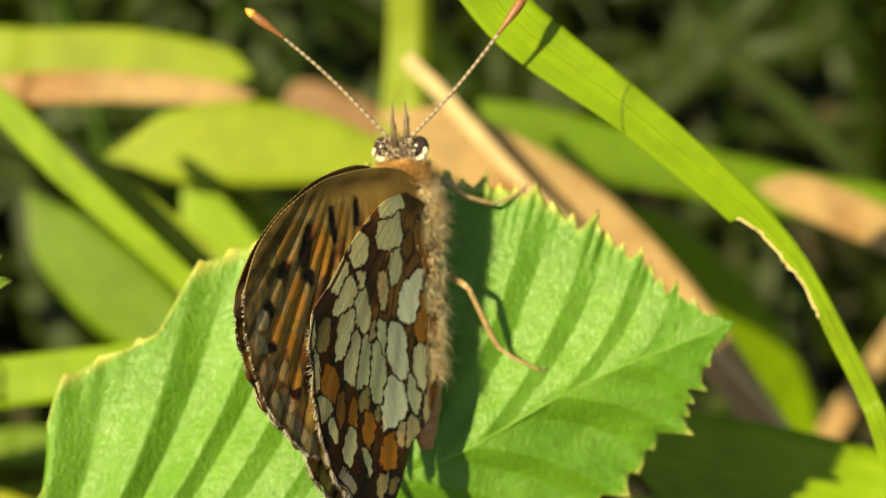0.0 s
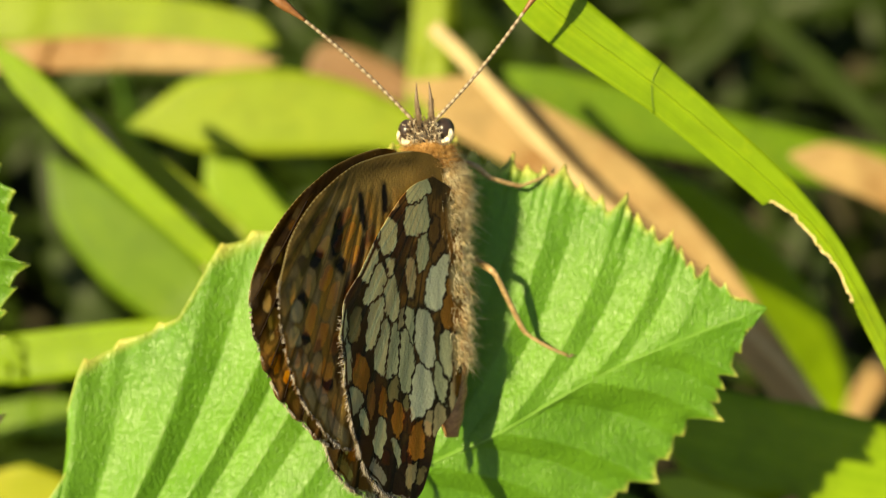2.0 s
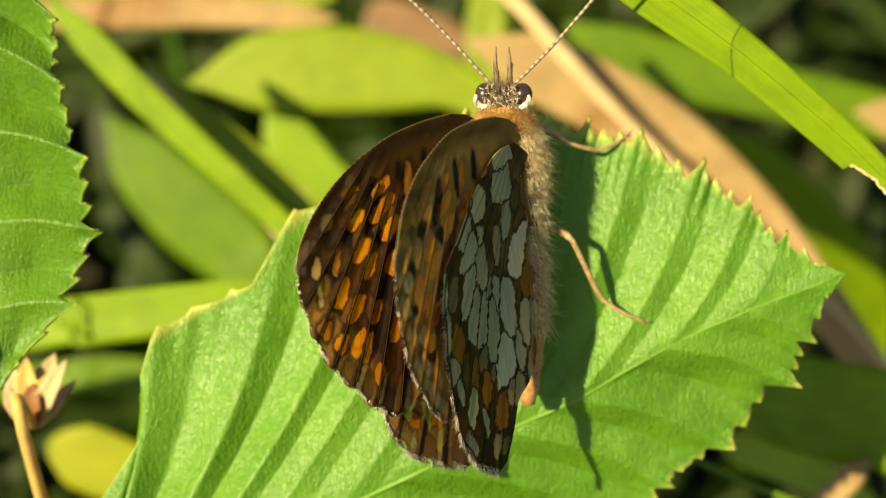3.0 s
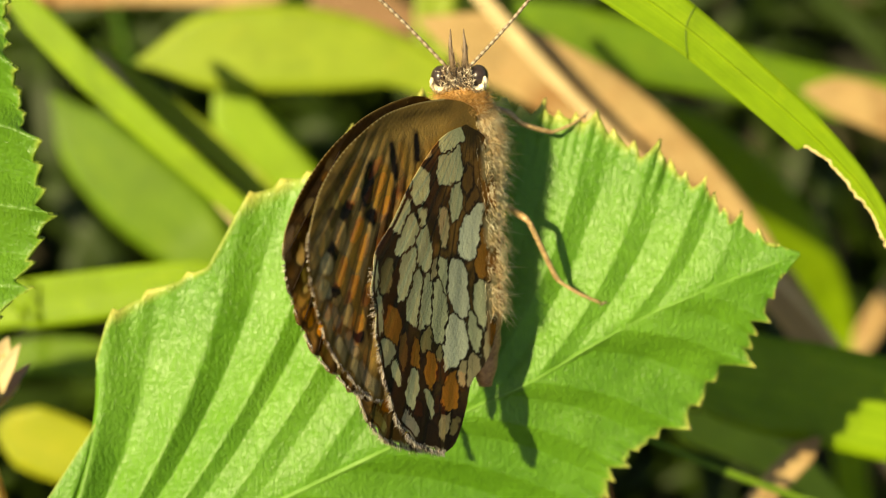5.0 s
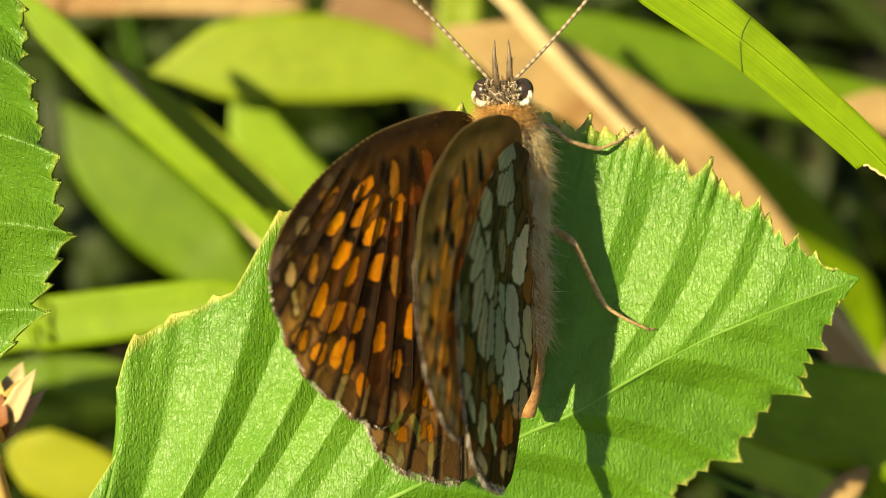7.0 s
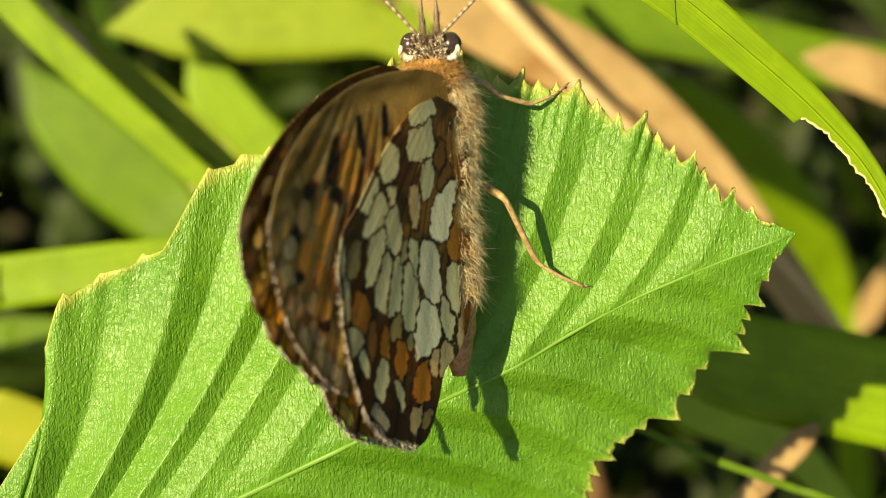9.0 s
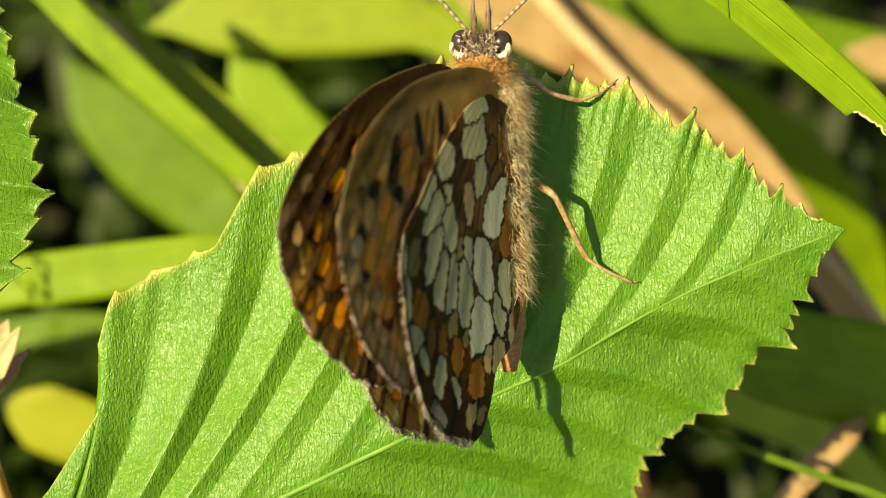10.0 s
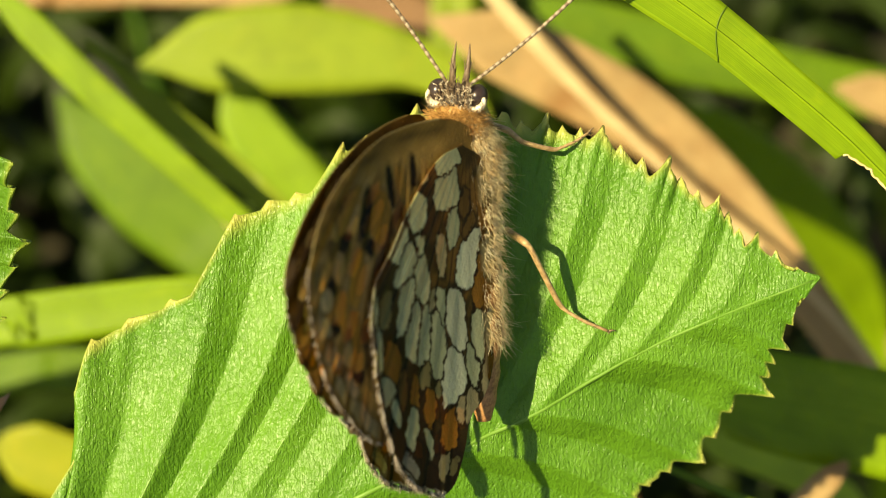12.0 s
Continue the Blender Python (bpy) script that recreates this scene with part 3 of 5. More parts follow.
def build_seed_head():
    """A dry brown flower head with papery bracts, on its own stalk."""
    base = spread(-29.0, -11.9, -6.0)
    empty = thing("dry_flower_head", base, "dry flower head with golden and cream papery bracts", "flower head")
    rng = random.Random(3)
    layout = ((76, 4.9, 1.0, 0), (96, 4.6, 0.9, 1), (61, 5.2, 0.7, 0), (112, 4.3, 0.8, 0), (47, 4.2, 0.5, 2), (84, 3.0, 0.8, 3), (38, 2.7, 0.5, 1), (70, 4.0, 0.8, 1), (125, 3.2, 0.7, 2), (100, 3.4, 0.8, 0))
    for k, (a, l, w, tone) in enumerate(layout):
        d = TURN @ Vector((math.cos(radians(a)), math.sin(radians(a)), 0.22 * (k % 3 - 1)))
        out = TURN @ Vector((0, 0, 1))
        pts = [d * (0.001 * l * f) + out * (0.0008 * math.sin(3 * f) + 0.0002 * (k % 4) + (0.0005 if tone == 3 else 0)) for f in np.linspace(0, 1, 15)]
        wide = np.interp(np.linspace(0, 1, 15), (0, 0.15, 0.4, 0.7, 0.88, 1), (0.4, 0.8, 1.0, 0.8, 0.4, 0.04)) * w * 0.001
        wide = np.array([x * (1 + (0.22 * wob(i * 1.7, k) if i > 8 else 0)) for i, x in enumerate(wide)])
        v, f, al = ribbon(pts, wide, wide, across=6, keel=0.45, thick=0.00012)
        solid("bract", v, f, (BRACT, BRACT_GOLD, BRACT_PINK, BRACT_RUST)[tone], empty, along=al)
    stalk_to_ground(empty, (0, 0, 0), (0.002, -0.012), 0.00036, BRACT_GOLD)




# ---- butterfly ----
DARK, SEPIA, ORANGE = np.array((0.008, 0.005, 0.004)), np.array((0.050, 0.029, 0.015)), np.array((0.86, 0.30, 0.022))
AMBER, TAWNY, RUSTY = np.array((0.46, 0.20, 0.030)), np.array((0.19, 0.095, 0.030)), np.array((0.20, 0.055, 0.016))
CREAM, WHITE, SAND = np.array((0.50, 0.38, 0.17)), np.array((0.61, 0.68, 0.41)), np.array((0.56, 0.50, 0.27))
FRINGE, GREY, OLIVE = np.array((0.66, 0.58, 0.47)), np.array((0.42, 0.42, 0.33)), np.array((0.19, 0.125, 0.030))

# outlines as (p, q): p mm ahead of the wing root along the body, q mm out from it
FORE_OUT = [(1.1, 3.2), (0.95, 4.6), (0.6, 6.6), (-0.1, 9.0), (-1.8, 12.2), (-3.8, 14.5), (-5.7, 15.7), (-7.3, 16.1), (-8.8, 15.9), (-10.8, 15.2), (-12.3, 14.4), (-13.6, 13.4), (-14.6, 12.2), (-15.8, 10.7), (-16.4, 9.6), (-16.7, 8.5)]
FORE_IN = [(1.1, 3.2), (0.9, 1.2), (0, 0), (-3, 0.2), (-10, 3.0), (-14.8, 6.2), (-16.2, 7.5), (-16.7, 8.5)]
HIND_OUT = [(-0.8, 1.5), (-1.5, 3.9), (-3.8, 6.7), (-6.0, 8.7), (-7.4, 10.3), (-9.0, 10.95), (-11.5, 10.8), (-13.8, 10.5), (-16.4, 9.6), (-18.0, 8.8), (-19.2, 7.6), (-19.9, 6.4), (-20.3, 5.4), (-20.5, 4.6)]
HIND_IN = [(-0.8, 1.5), (-2.0, -0.5), (-5, -1.3), (-12.9, -0.9), (-15.4, 0.3), (-16.6, 1.8), (-18.1, 2.4), (-19.7, 3.2), (-20.3, 3.8), (-20.5, 4.6)]
# the left hindwing lies spread, its inner lobe unfolded
HIND_OUT_LEFT = HIND_OUT[:-2] + [(-20.4, 5.0), (-20.9, 3.4), (-21.1, 2.2)]
HIND_IN_LEFT = HIND_IN[:4] + [(-16.0, -1.5), (-18.5, -1.3), (-20.2, -0.4), (-20.9, 0.9), (-21.1, 2.2)]
# scale marks: two ends (q, p) of each along the veins, half width, tone
FORE_TOP_A = ((11.8, -2.3, 12, -2.6, 0.29, "s"), (11.6, -2.8, 12.3, -3.2, 0.3, "a"), (11.7, -3.4, 12.3, -3.8, 0.17, "b"), (13.7, -4.4, 13.9, -5, 0.36, "s"), (15.3, -5.8, 15.8, -7.3, 0.28, "p"),
    (14.9, -5.9, 15, -6.2, 0.21, "s"), (9, -2.6, 10, -3.3, 0.28, "o"), (8.7, -3.6, 10.1, -4.8, 0.4, "o"), (8.7, -4.4, 10, -5.4, 0.21, "b"), (8.3, -4.9, 9.3, -5.9, 0.49, "o"),
    (7.1, -1.8, 7.2, -3.3, 0.3, "a"), (6.9, -3.7, 6.9, -4.7, 0.55, "o"),)
FORE_TOP_B = ((7.8, -3.1, 7.9, -3.5, 0.17, "b"), (11.1, -4.3, 11.9, -5.1, 0.29, "o"), (11.2, -5.3, 11.7, -6.1, 0.22, "b"), (10.9, -6, 11.6, -7, 0.41, "o"), (4.5, -1.3, 4.3, -3.3, 0.36, "r"),
    (5.4, -3.3, 5.6, -3.9, 0.4, "r"), (7.5, -5.2, 7.7, -5.8, 0.46, "r"), (10.3, -7, 10.8, -8, 0.34, "o"), (13, -6.5, 13.3, -7.5, 0.22, "a"), (13.5, -6.6, 13.6, -7.2, 0.18, "b"),
    (14.6, -6.9, 14.7, -7.6, 0.22, "s"), (8.2, -6.9, 9, -7.9, 0.47, "o"),)
FORE_TOP_C = ((7.1, -7.3, 7.3, -9.1, 0.38, "a"), (12.5, -8.2, 13.1, -9.5, 0.37, "o"), (13.2, -8.4, 13.5, -9.1, 0.22, "b"), (11.4, -9.3, 12.2, -10.5, 0.41, "o"), (12.3, -9.5, 12.7, -10.3, 0.19, "b"),
    (10, -9.8, 10.4, -10.7, 0.35, "o"), (10.6, -9.6, 10.8, -10.4, 0.16, "b"), (8.5, -10.8, 8.8, -12, 0.33, "o"), (6.1, -10.1, 6.4, -11.5, 0.35, "o"), (14.5, -8.4, 14.4, -9.3, 0.14, "s"),
    (14.3, -10.5, 14.5, -10.8, 0.18, "a"), (13.9, -10.7, 14.1, -11.3, 0.18, "o"),)
FORE_TOP_D = ((13, -11.6, 13.3, -11.9, 0.25, "o"), (12.7, -11.6, 13, -12.2, 0.19, "o"), (11.3, -11.4, 12, -12.4, 0.34, "o"), (10.9, -11.7, 11.2, -13, 0.31, "o"), (7.6, -12.6, 7.8, -13.2, 0.25, "a"),
    (7.2, -12.6, 7.4, -13.6, 0.17, "o"), (10, -13.7, 10.3, -14.3, 0.32, "o"), (12.4, -13.1, 12.8, -13.8, 0.3, "b"), (11.3, -13.4, 11.9, -14.5, 0.23, "s"), (9.7, -14.2, 10.2, -15.6, 0.16, "s"),
    (7.7, -14.9, 7.9, -16.2, 0.17, "s"), (8.3, -14.5, 8.8, -16.1, 0.21, "b"),)
FORE_TOP_E = ((10.9, -14.1, 11.2, -14.9, 0.23, "b"),)
HIND_TOP_A = ((4.9, -14.7, 5, -15.9, 0.23, "o"), (4.4, -14.8, 4.3, -16.1, 0.32, "o"), (6.9, -17, 6.9, -17.8, 0.35, "o"), (5, -17, 5.2, -17.9, 0.18, "o"), (4.6, -17.3, 4.6, -18.1, 0.18, "o"),
    (7.9, -16.9, 7.6, -17.8, 0.4, "b"), (8.2, -17.9, 7.9, -18.8, 0.52, "b"), (7, -18.1, 7.2, -19.3, 0.22, "s"), (5.7, -18.7, 5.8, -19.9, 0.58, "b"), (4.6, -18.4, 4.7, -20.1, 0.19, "s"),
    (2.8, -18.5, 3, -20.6, 0.48, "b"), (1.9, -19, 1.8, -20.9, 0.2, "s"),)
HIND_TOP_B = ((2.7, -15.9, 2.6, -17, 0.29, "o"), (2.7, -17.5, 2.8, -18.3, 0.34, "b"),)
HIND_LOW_A = ((3.1, -1, 3.3, -1.8, 1.08, "w"), (2.9, -2.4, 3.3, -3.9, 0.92, "w"), (1.4, -3.7, 1.7, -4.6, 0.38, "b"), (2.6, -4.7, 2.8, -6.2, 0.44, "w"), (0.9, -5, 1.5, -6, 0.31, "b"),
    (5, -1.8, 5.3, -2.4, 0.21, "s"), (5.9, -3.4, 6.1, -5.1, 0.73, "w"), (6.5, -3.2, 8.8, -5.6, 0.15, "s"), (7.6, -4.7, 8.4, -6.3, 0.76, "w"), (6.7, -6.1, 8, -7.8, 0.62, "w"),
    (5.8, -5.5, 6, -6.3, 0.33, "w"), (5.9, -6.9, 5.8, -9.3, 0.56, "w"),)
HIND_LOW_B = ((3.9, -6, 3.9, -7.7, 0.33, "s"), (0.8, -6, 2, -8.7, 0.75, "W"), (0.3, -7.5, 0.7, -10.2, 0.39, "c"), (7.1, -8, 8, -10.4, 0.57, "w"), (6.2, -9.2, 7.2, -11.9, 0.56, "w"),
    (4.9, -9, 5.1, -9.7, 0.28, "s"), (4.1, -9, 4, -10.5, 0.33, "w"), (5.6, -9.5, 6, -12.3, 0.56, "w"), (4.7, -10.1, 4.6, -13.5, 0.61, "w"), (3, -9.1, 2.5, -12.3, 0.7, "W"),
    (0.7, -10.5, 0.7, -13.1, 0.56, "w"), (3.2, -12.5, 3.3, -15, 0.94, "W"),)
HIND_LOW_C = ((1.4, -12.6, 1.2, -14.7, 0.44, "w"), (1.4, -15, 1.8, -16.5, 0.51, "s"), (2.5, -15.4, 2.7, -16.3, 0.34, "s"), (-0.2, -11.1, 0.3, -15.4, 0.23, "s"), (10.7, -7.1, 10.9, -9.6, 0.36, "w"),
    (10.3, -10.1, 10.5, -12.3, 0.3, "w"), (10.8, -12.5, 10.9, -13.8, 0.24, "s"), (9.3, -8.5, 9.7, -9.8, 0.47, "d"), (9, -11.3, 9.2, -12.8, 0.65, "c"), (8.1, -13.1, 8.2, -14.5, 0.29, "b"),
    (6.9, -13.5, 7, -14.7, 0.34, "c"), (5.8, -12.9, 6, -13.9, 0.4, "d"),)
HIND_LOW_D = ((5.5, -14.6, 5.7, -16, 0.45, "o"), (3.7, -16.1, 3.9, -17.8, 0.62, "o"), (9.9, -13.1, 9.5, -14, 0.58, "w"), (9.1, -14.3, 8.7, -15.5, 0.26, "w"), (7.1, -15.2, 7.6, -16.9, 0.41, "w"),
    (6, -16.7, 5.6, -17.8, 0.2, "w"), (4.3, -18.3, 4.7, -19.3, 0.45, "s"), (8.2, -17.8, 7.4, -18.8, 0.43, "g"), (4.6, -13.8, 4.7, -14.7, 0.17, "d"), (3.5, -18.9, 3.7, -19.2, 0.26, "d"),)
FORE_LOW_A = ((13.2, -4.4, 13.5, -5, 0.45, "y"), (10.9, -2.6, 13, -4.8, 0.43, "a"), (8.4, -3, 9, -5.4, 0.79, "o"), (7, -1.7, 6.4, -3.2, 0.42, "a"), (10.7, -6.2, 11.5, -8.6, 0.57, "o"),
    (11.4, -9.2, 10.9, -12.3, 0.46, "o"), (12.6, -8.1, 12.7, -10.1, 0.54, "a"), (10, -2.8, 10.3, -5, 0.46, "k"), (9.7, -5.5, 9.9, -6, 0.51, "k"), (12, -5.1, 12.7, -5.7, 0.36, "k"),
    (13.5, -7.5, 13.6, -7.9, 0.47, "k"), (13.1, -9.7, 13.1, -10.1, 0.48, "k"),)
FORE_LOW_B = ((11, -12.4, 10.9, -12.9, 0.46, "k"), (8, -1.6, 7.5, -3.5, 0.27, "k"), (5.7, -1.1, 5.5, -2.5, 0.27, "k"), (14.6, -5.8, 15.5, -6.5, 0.41, "s"), (12.8, -6.1, 12.9, -7.4, 0.48, "s"),
    (14.4, -6.8, 14.7, -7.5, 0.34, "s"), (15.7, -7.2, 15.5, -8.4, 0.29, "s"), (14, -7.9, 14.3, -8.7, 0.51, "w"), (14.6, -9.4, 14.3, -10.1, 0.56, "w"), (13.1, -10.2, 13.1, -10.6, 0.42, "s"),
    (11.9, -11, 12.1, -11.8, 0.47, "s"), (13.5, -11, 13, -11.7, 0.29, "g"),)
FORE_LOW_C = ((12.1, -12.5, 11.3, -13.6, 0.33, "g"), (10.7, -14.3, 10, -15.4, 0.3, "g"), (12.2, -3.1, 13.9, -4.6, 0.28, "b"), (7.5, -4.4, 9.1, -7.2, 0.31, "b"),)
FORE_TOP = FORE_TOP_A + FORE_TOP_B + FORE_TOP_C + FORE_TOP_D + FORE_TOP_E
HIND_TOP = HIND_TOP_A + HIND_TOP_B
HIND_LOW = HIND_LOW_A + HIND_LOW_B + HIND_LOW_C + HIND_LOW_D
FORE_LOW = FORE_LOW_A + FORE_LOW_B + FORE_LOW_C
DICE = np.random.RandomState(5).rand(64, 64)


def edge_line(points):
    c = spline(points, 300)
    return lambda p: np.interp(-np.asarray(p), -c[:, 0], c[:, 1])


def ripple(q, p, s):
    return np.sin(q * 2.1 + s) * np.cos(p * 1.7 - s) * 0.5 + np.sin(q * 5.3 - p * 3.1 + 2 * s) * 0.3 + np.sin(q * 9.7 + p * 8.3 + s) * 0.2


def polar(q, p, pole):
    return np.hypot(q - pole[0], p - pole[1]), np.degrees(np.arctan2(q - pole[0], pole[1] - p))


def dice(a, b, s):
    return DICE[(a.astype(int) * 7 + s * 13) % 64, (b.astype(int) * 11 + s * 5) % 64]


def paint(col, mask, colour):
    m = np.clip(mask, 0, 1)[..., None]
    return col * (1 - m) + colour * m


def soft(x, width):
    return np.clip(x / width + 0.5, 0, 1)


FORE_POLE, HIND_POLE = (5.0, 5.0), (0.9, 0.3)


TONES = {"w": WHITE, "W": np.array((0.76, 0.85, 0.62)), "s": SAND, "o": ORANGE, "a": AMBER, "b": TAWNY, "k": DARK, "r": RUSTY, "p": np.array((0.62, 0.46, 0.34)),
         "c": np.array((0.34, 0.155, 0.022)), "d": np.array((0.27, 0.25, 0.105)), "g": GREY, "y": np.array((0.46, 0.33, 0.085))}


def mark_in(col, q, p, marks, line=DARK, ring=0.2, edge=0.10, grow=1.1, gap=0.16, swell=0.0, taper=0.3, corner=0.5, rough=0.08, deep=0.9, stretch=0.1, **tones):
    """Lays marks of scales on a ground, each with a dark outline and an uneven edge."""
    qq = q + rough * (ripple(q * 1.4, p * 1.4, 3) + 0.7 * ripple(q * 3.1, p * 2.9, 1))
    pp = p + rough * (ripple(p * 1.4, q * 1.4, 5) + 0.7 * ripple(p * 3.3, q * 2.7, 2))
    best = np.full(q.shape, -9.0)
    second = best.copy()
    owner = np.zeros(q.shape + (3,))
    for n, (q0, p0, q1, p1, half, tone) in enumerate(marks):
        length = math.hypot(q1 - q0, p1 - p0)
        uq, up = ((q1 - q0) / length, (p1 - p0) / length) if length > 0 else (0.0, 1.0)
        along, across = (qq - (q0 + q1) / 2) * uq + (pp - (p0 + p1) / 2) * up, (qq - (q0 + q1) / 2) * up - (pp - (p0 + p1) / 2) * uq
        half = half * grow
        # a rounded box, a little narrower at one end, skewed like the cells between slanting veins
        f = np.clip(2 * along / (length + 0.3), -1, 1)
        wide = half * (1 + 0.18 * f * (1 if n % 3 else -1)) * (1.0 + 0.15 * taper - taper * f**2)
        r = corner * half
        dx = np.abs(along + 0.3 * across * (1 if n % 2 else -1)) - max(length / 2 + stretch, half * 0.85) + r
        dy = np.abs(across) - wide + r
        d = r - np.hypot(np.maximum(dx, 0), np.maximum(dy, 0)) - np.minimum(np.maximum(dx, dy), 0) + swell
        paint_of = tones.get(tone, TONES[tone]) * (0.85 + 0.3 * DICE[n % 64, 7]) * (0.90 + 0.10 * f + 0.12 * ripple(q * 2.2, p * 1.1, n))[..., None]
        closer = d > best
        second = np.where(closer, best, np.maximum(second, d))
        best = np.where(closer, d, best)
        owner = np.where(closer[..., None], paint_of, owner)
    col = paint(col, soft(best + ring, 0.2) * deep, line)
    return paint(col, soft(np.minimum(best, (best - second) - gap), edge), owner)


def cells_of(q, p, pole, first, width):
    """Distance from the pole, angle, number of the cell between two veins, and 0 at its middle to 0.5 at a vein."""
    r, a = polar(q, p, pole)
    c = (a - first) / width + 20
    return r, a, np.floor(c), np.abs(c - np.floor(c) - 0.5)


def fore_upper(q, p, rim, costa=9.0):
    """Orange marks in rows on dark brown, black between the rows, brown beside the veins."""
    r, a, ci, step = cells_of(q, p, FORE_POLE, 9.4, 5.4)
    col = np.ones(q.shape + (3,)) * SEPIA * (0.65 + 0.4 * ripple(q * 0.6, p * 0.6, 2))[..., None]
    blot = np.sin(r * 1.75 + 1.2 * ripple(q * 0.5, p * 0.5, 6) + 2.0 * dice(ci, ci * 0, 3))
    col = paint(col, soft(blot + 0.15, 0.6) * 0.95 * soft(costa - 1.8, 0.8), DARK)
    col = paint(col, soft(0.14 - np.abs(step - 0.33), 0.10) * soft(r - 8, 3) * 0.5, SEPIA * 1.7)
    tan = soft(2.2 - rim, 1.0) * soft(0.36 - step, 0.15) * (dice(ci, ci * 0, 9) < 0.8)
    col = paint(col, tan * 0.8, TAWNY * 2.2)
    col = mark_in(col, q, p, FORE_TOP, DARK, 0.28, 0.13, grow=1.02, swell=0.04, stretch=0.24, corner=0.6, taper=0.3, gap=0.10, deep=0.75, s=CREAM * 0.8, b=TAWNY * 0.8)
    col = paint(col, soft(step - 0.455, 0.035) * soft(r - 9, 2) * 0.8, DARK)
    col = paint(col, soft(1.0 - costa, 0.5) * 0.8, np.array((0.030, 0.019, 0.010)) * (1 + 0.5 * ripple(q * 1.3, p * 1.3, 4))[..., None])
    speck = ripple(q * 2.9, p * 2.7, 7) * ripple(q * 1.9, p * 3.9, 2)
    col = paint(col, soft(speck - 0.42, 0.06) * soft(6.0 - q, 4.0) * 0.8, np.array((0.50, 0.26, 0.09)))
    return paint(col, soft(0.09 - costa, 0.08), SAND * 0.4)


def hind_upper(q, p, rim, costa=9.0):
    """Dark with tan stripes between the veins towards the margin and two rows of orange marks."""
    r, a, ci, step = cells_of(q, p, HIND_POLE, -3.6, 6.4)
    col = np.ones(q.shape + (3,)) * SEPIA * 0.7
    col = paint(col, soft(4.6 - rim, 1.5) * soft(0.36 - step, 0.12) * (0.6 + 0.4 * dice(ci, ci * 0, 4)), np.array((0.62, 0.33, 0.11)))
    col = mark_in(col, q, p, HIND_TOP, DARK, 0.2, 0.12, gap=0.08, deep=0.6, s=CREAM * 0.9, b=TAWNY * 1.6)
    col = paint(col, soft(step - 0.44, 0.05) * 0.95, DARK * 0.8)
    col = paint(col, soft(1.2 - q, 1.2) * 0.7, np.array((0.10, 0.07, 0.05)))
    return col


def fore_under(q, p, rim, costa=9.0):
    """Tawny amber with dark blotches between the veins, olive along the front edge, pale cells towards the tip."""
    r, a, ci, step = cells_of(q, p, FORE_POLE, 9.4, 5.4)
    ground = 0.5 + 0.5 * np.clip(ripple(q * 0.5, p * 0.5, 4) * 1.6, -1, 1)
    col = np.ones(q.shape + (3,)) * np.array((0.68, 0.43, 0.115))
    col = paint(col, ground * 0.5, np.array((0.38, 0.23, 0.065)))
    # broken rows of dark and pale blotches across the cells
    row = r / 2.1 + 0.35 * ripple(q * 0.4, p * 0.4, 3) + 0.4 * dice(ci, ci * 0, 2)
    streak, mid_row = dice(ci, np.floor(row), 21), np.abs(row - np.floor(row) - 0.5)
    patch = soft(0.42 - step, 0.12) * soft(0.44 - mid_row, 0.12) * soft(r - 8.0, 2.0)
    col = paint(col, patch * soft(streak - 0.62, 0.06) * 0.75, SEPIA * 0.9)
    col = paint(col, patch * soft(0.34 - streak, 0.06) * 0.7, np.array((0.74, 0.52, 0.20)))
    col = paint(col, soft(1.6 - rim, 0.8) * 0.75, OLIVE * 0.7)
    pale = soft(0.36 - step, 0.10) * soft(0.40 - np.abs(rim - 0.75), 0.2) * soft(a - 4, 4)
    col = paint(col, pale * 0.75, SAND * (0.5 + 0.5 * dice(ci, ci * 0, 15))[..., None])
    col = mark_in(col, q, p, FORE_LOW, SEPIA * 1.3, 0.2, 0.22, gap=0.05, deep=0.4, grow=1.1, stretch=0.2, o=np.array((0.72, 0.38, 0.060)), a=np.array((0.58, 0.33, 0.065)),
                  s=np.array((0.68, 0.46, 0.17)), w=np.array((0.64, 0.58, 0.32)), g=np.array((0.52, 0.40, 0.22)), b=TAWNY * 0.9)
    col = paint(col, soft(step - 0.44, 0.06) * soft(r - 7.5, 2.0) * 0.3, SEPIA * 0.7)
    front = OLIVE * (1.0 + 0.8 * np.clip(ripple(q * 0.5, (p + 0.5 * q) * 2.0, 1), -1, 1))[..., None]
    col = paint(col, soft(1.1 - costa, 0.9) * 0.85, front)
    col = paint(col, soft(2.6 - q + 0.4 * p, 2.5) * 0.7, OLIVE * 0.9)
    return paint(col, soft(0.09 - costa, 0.08), SAND * 0.8)


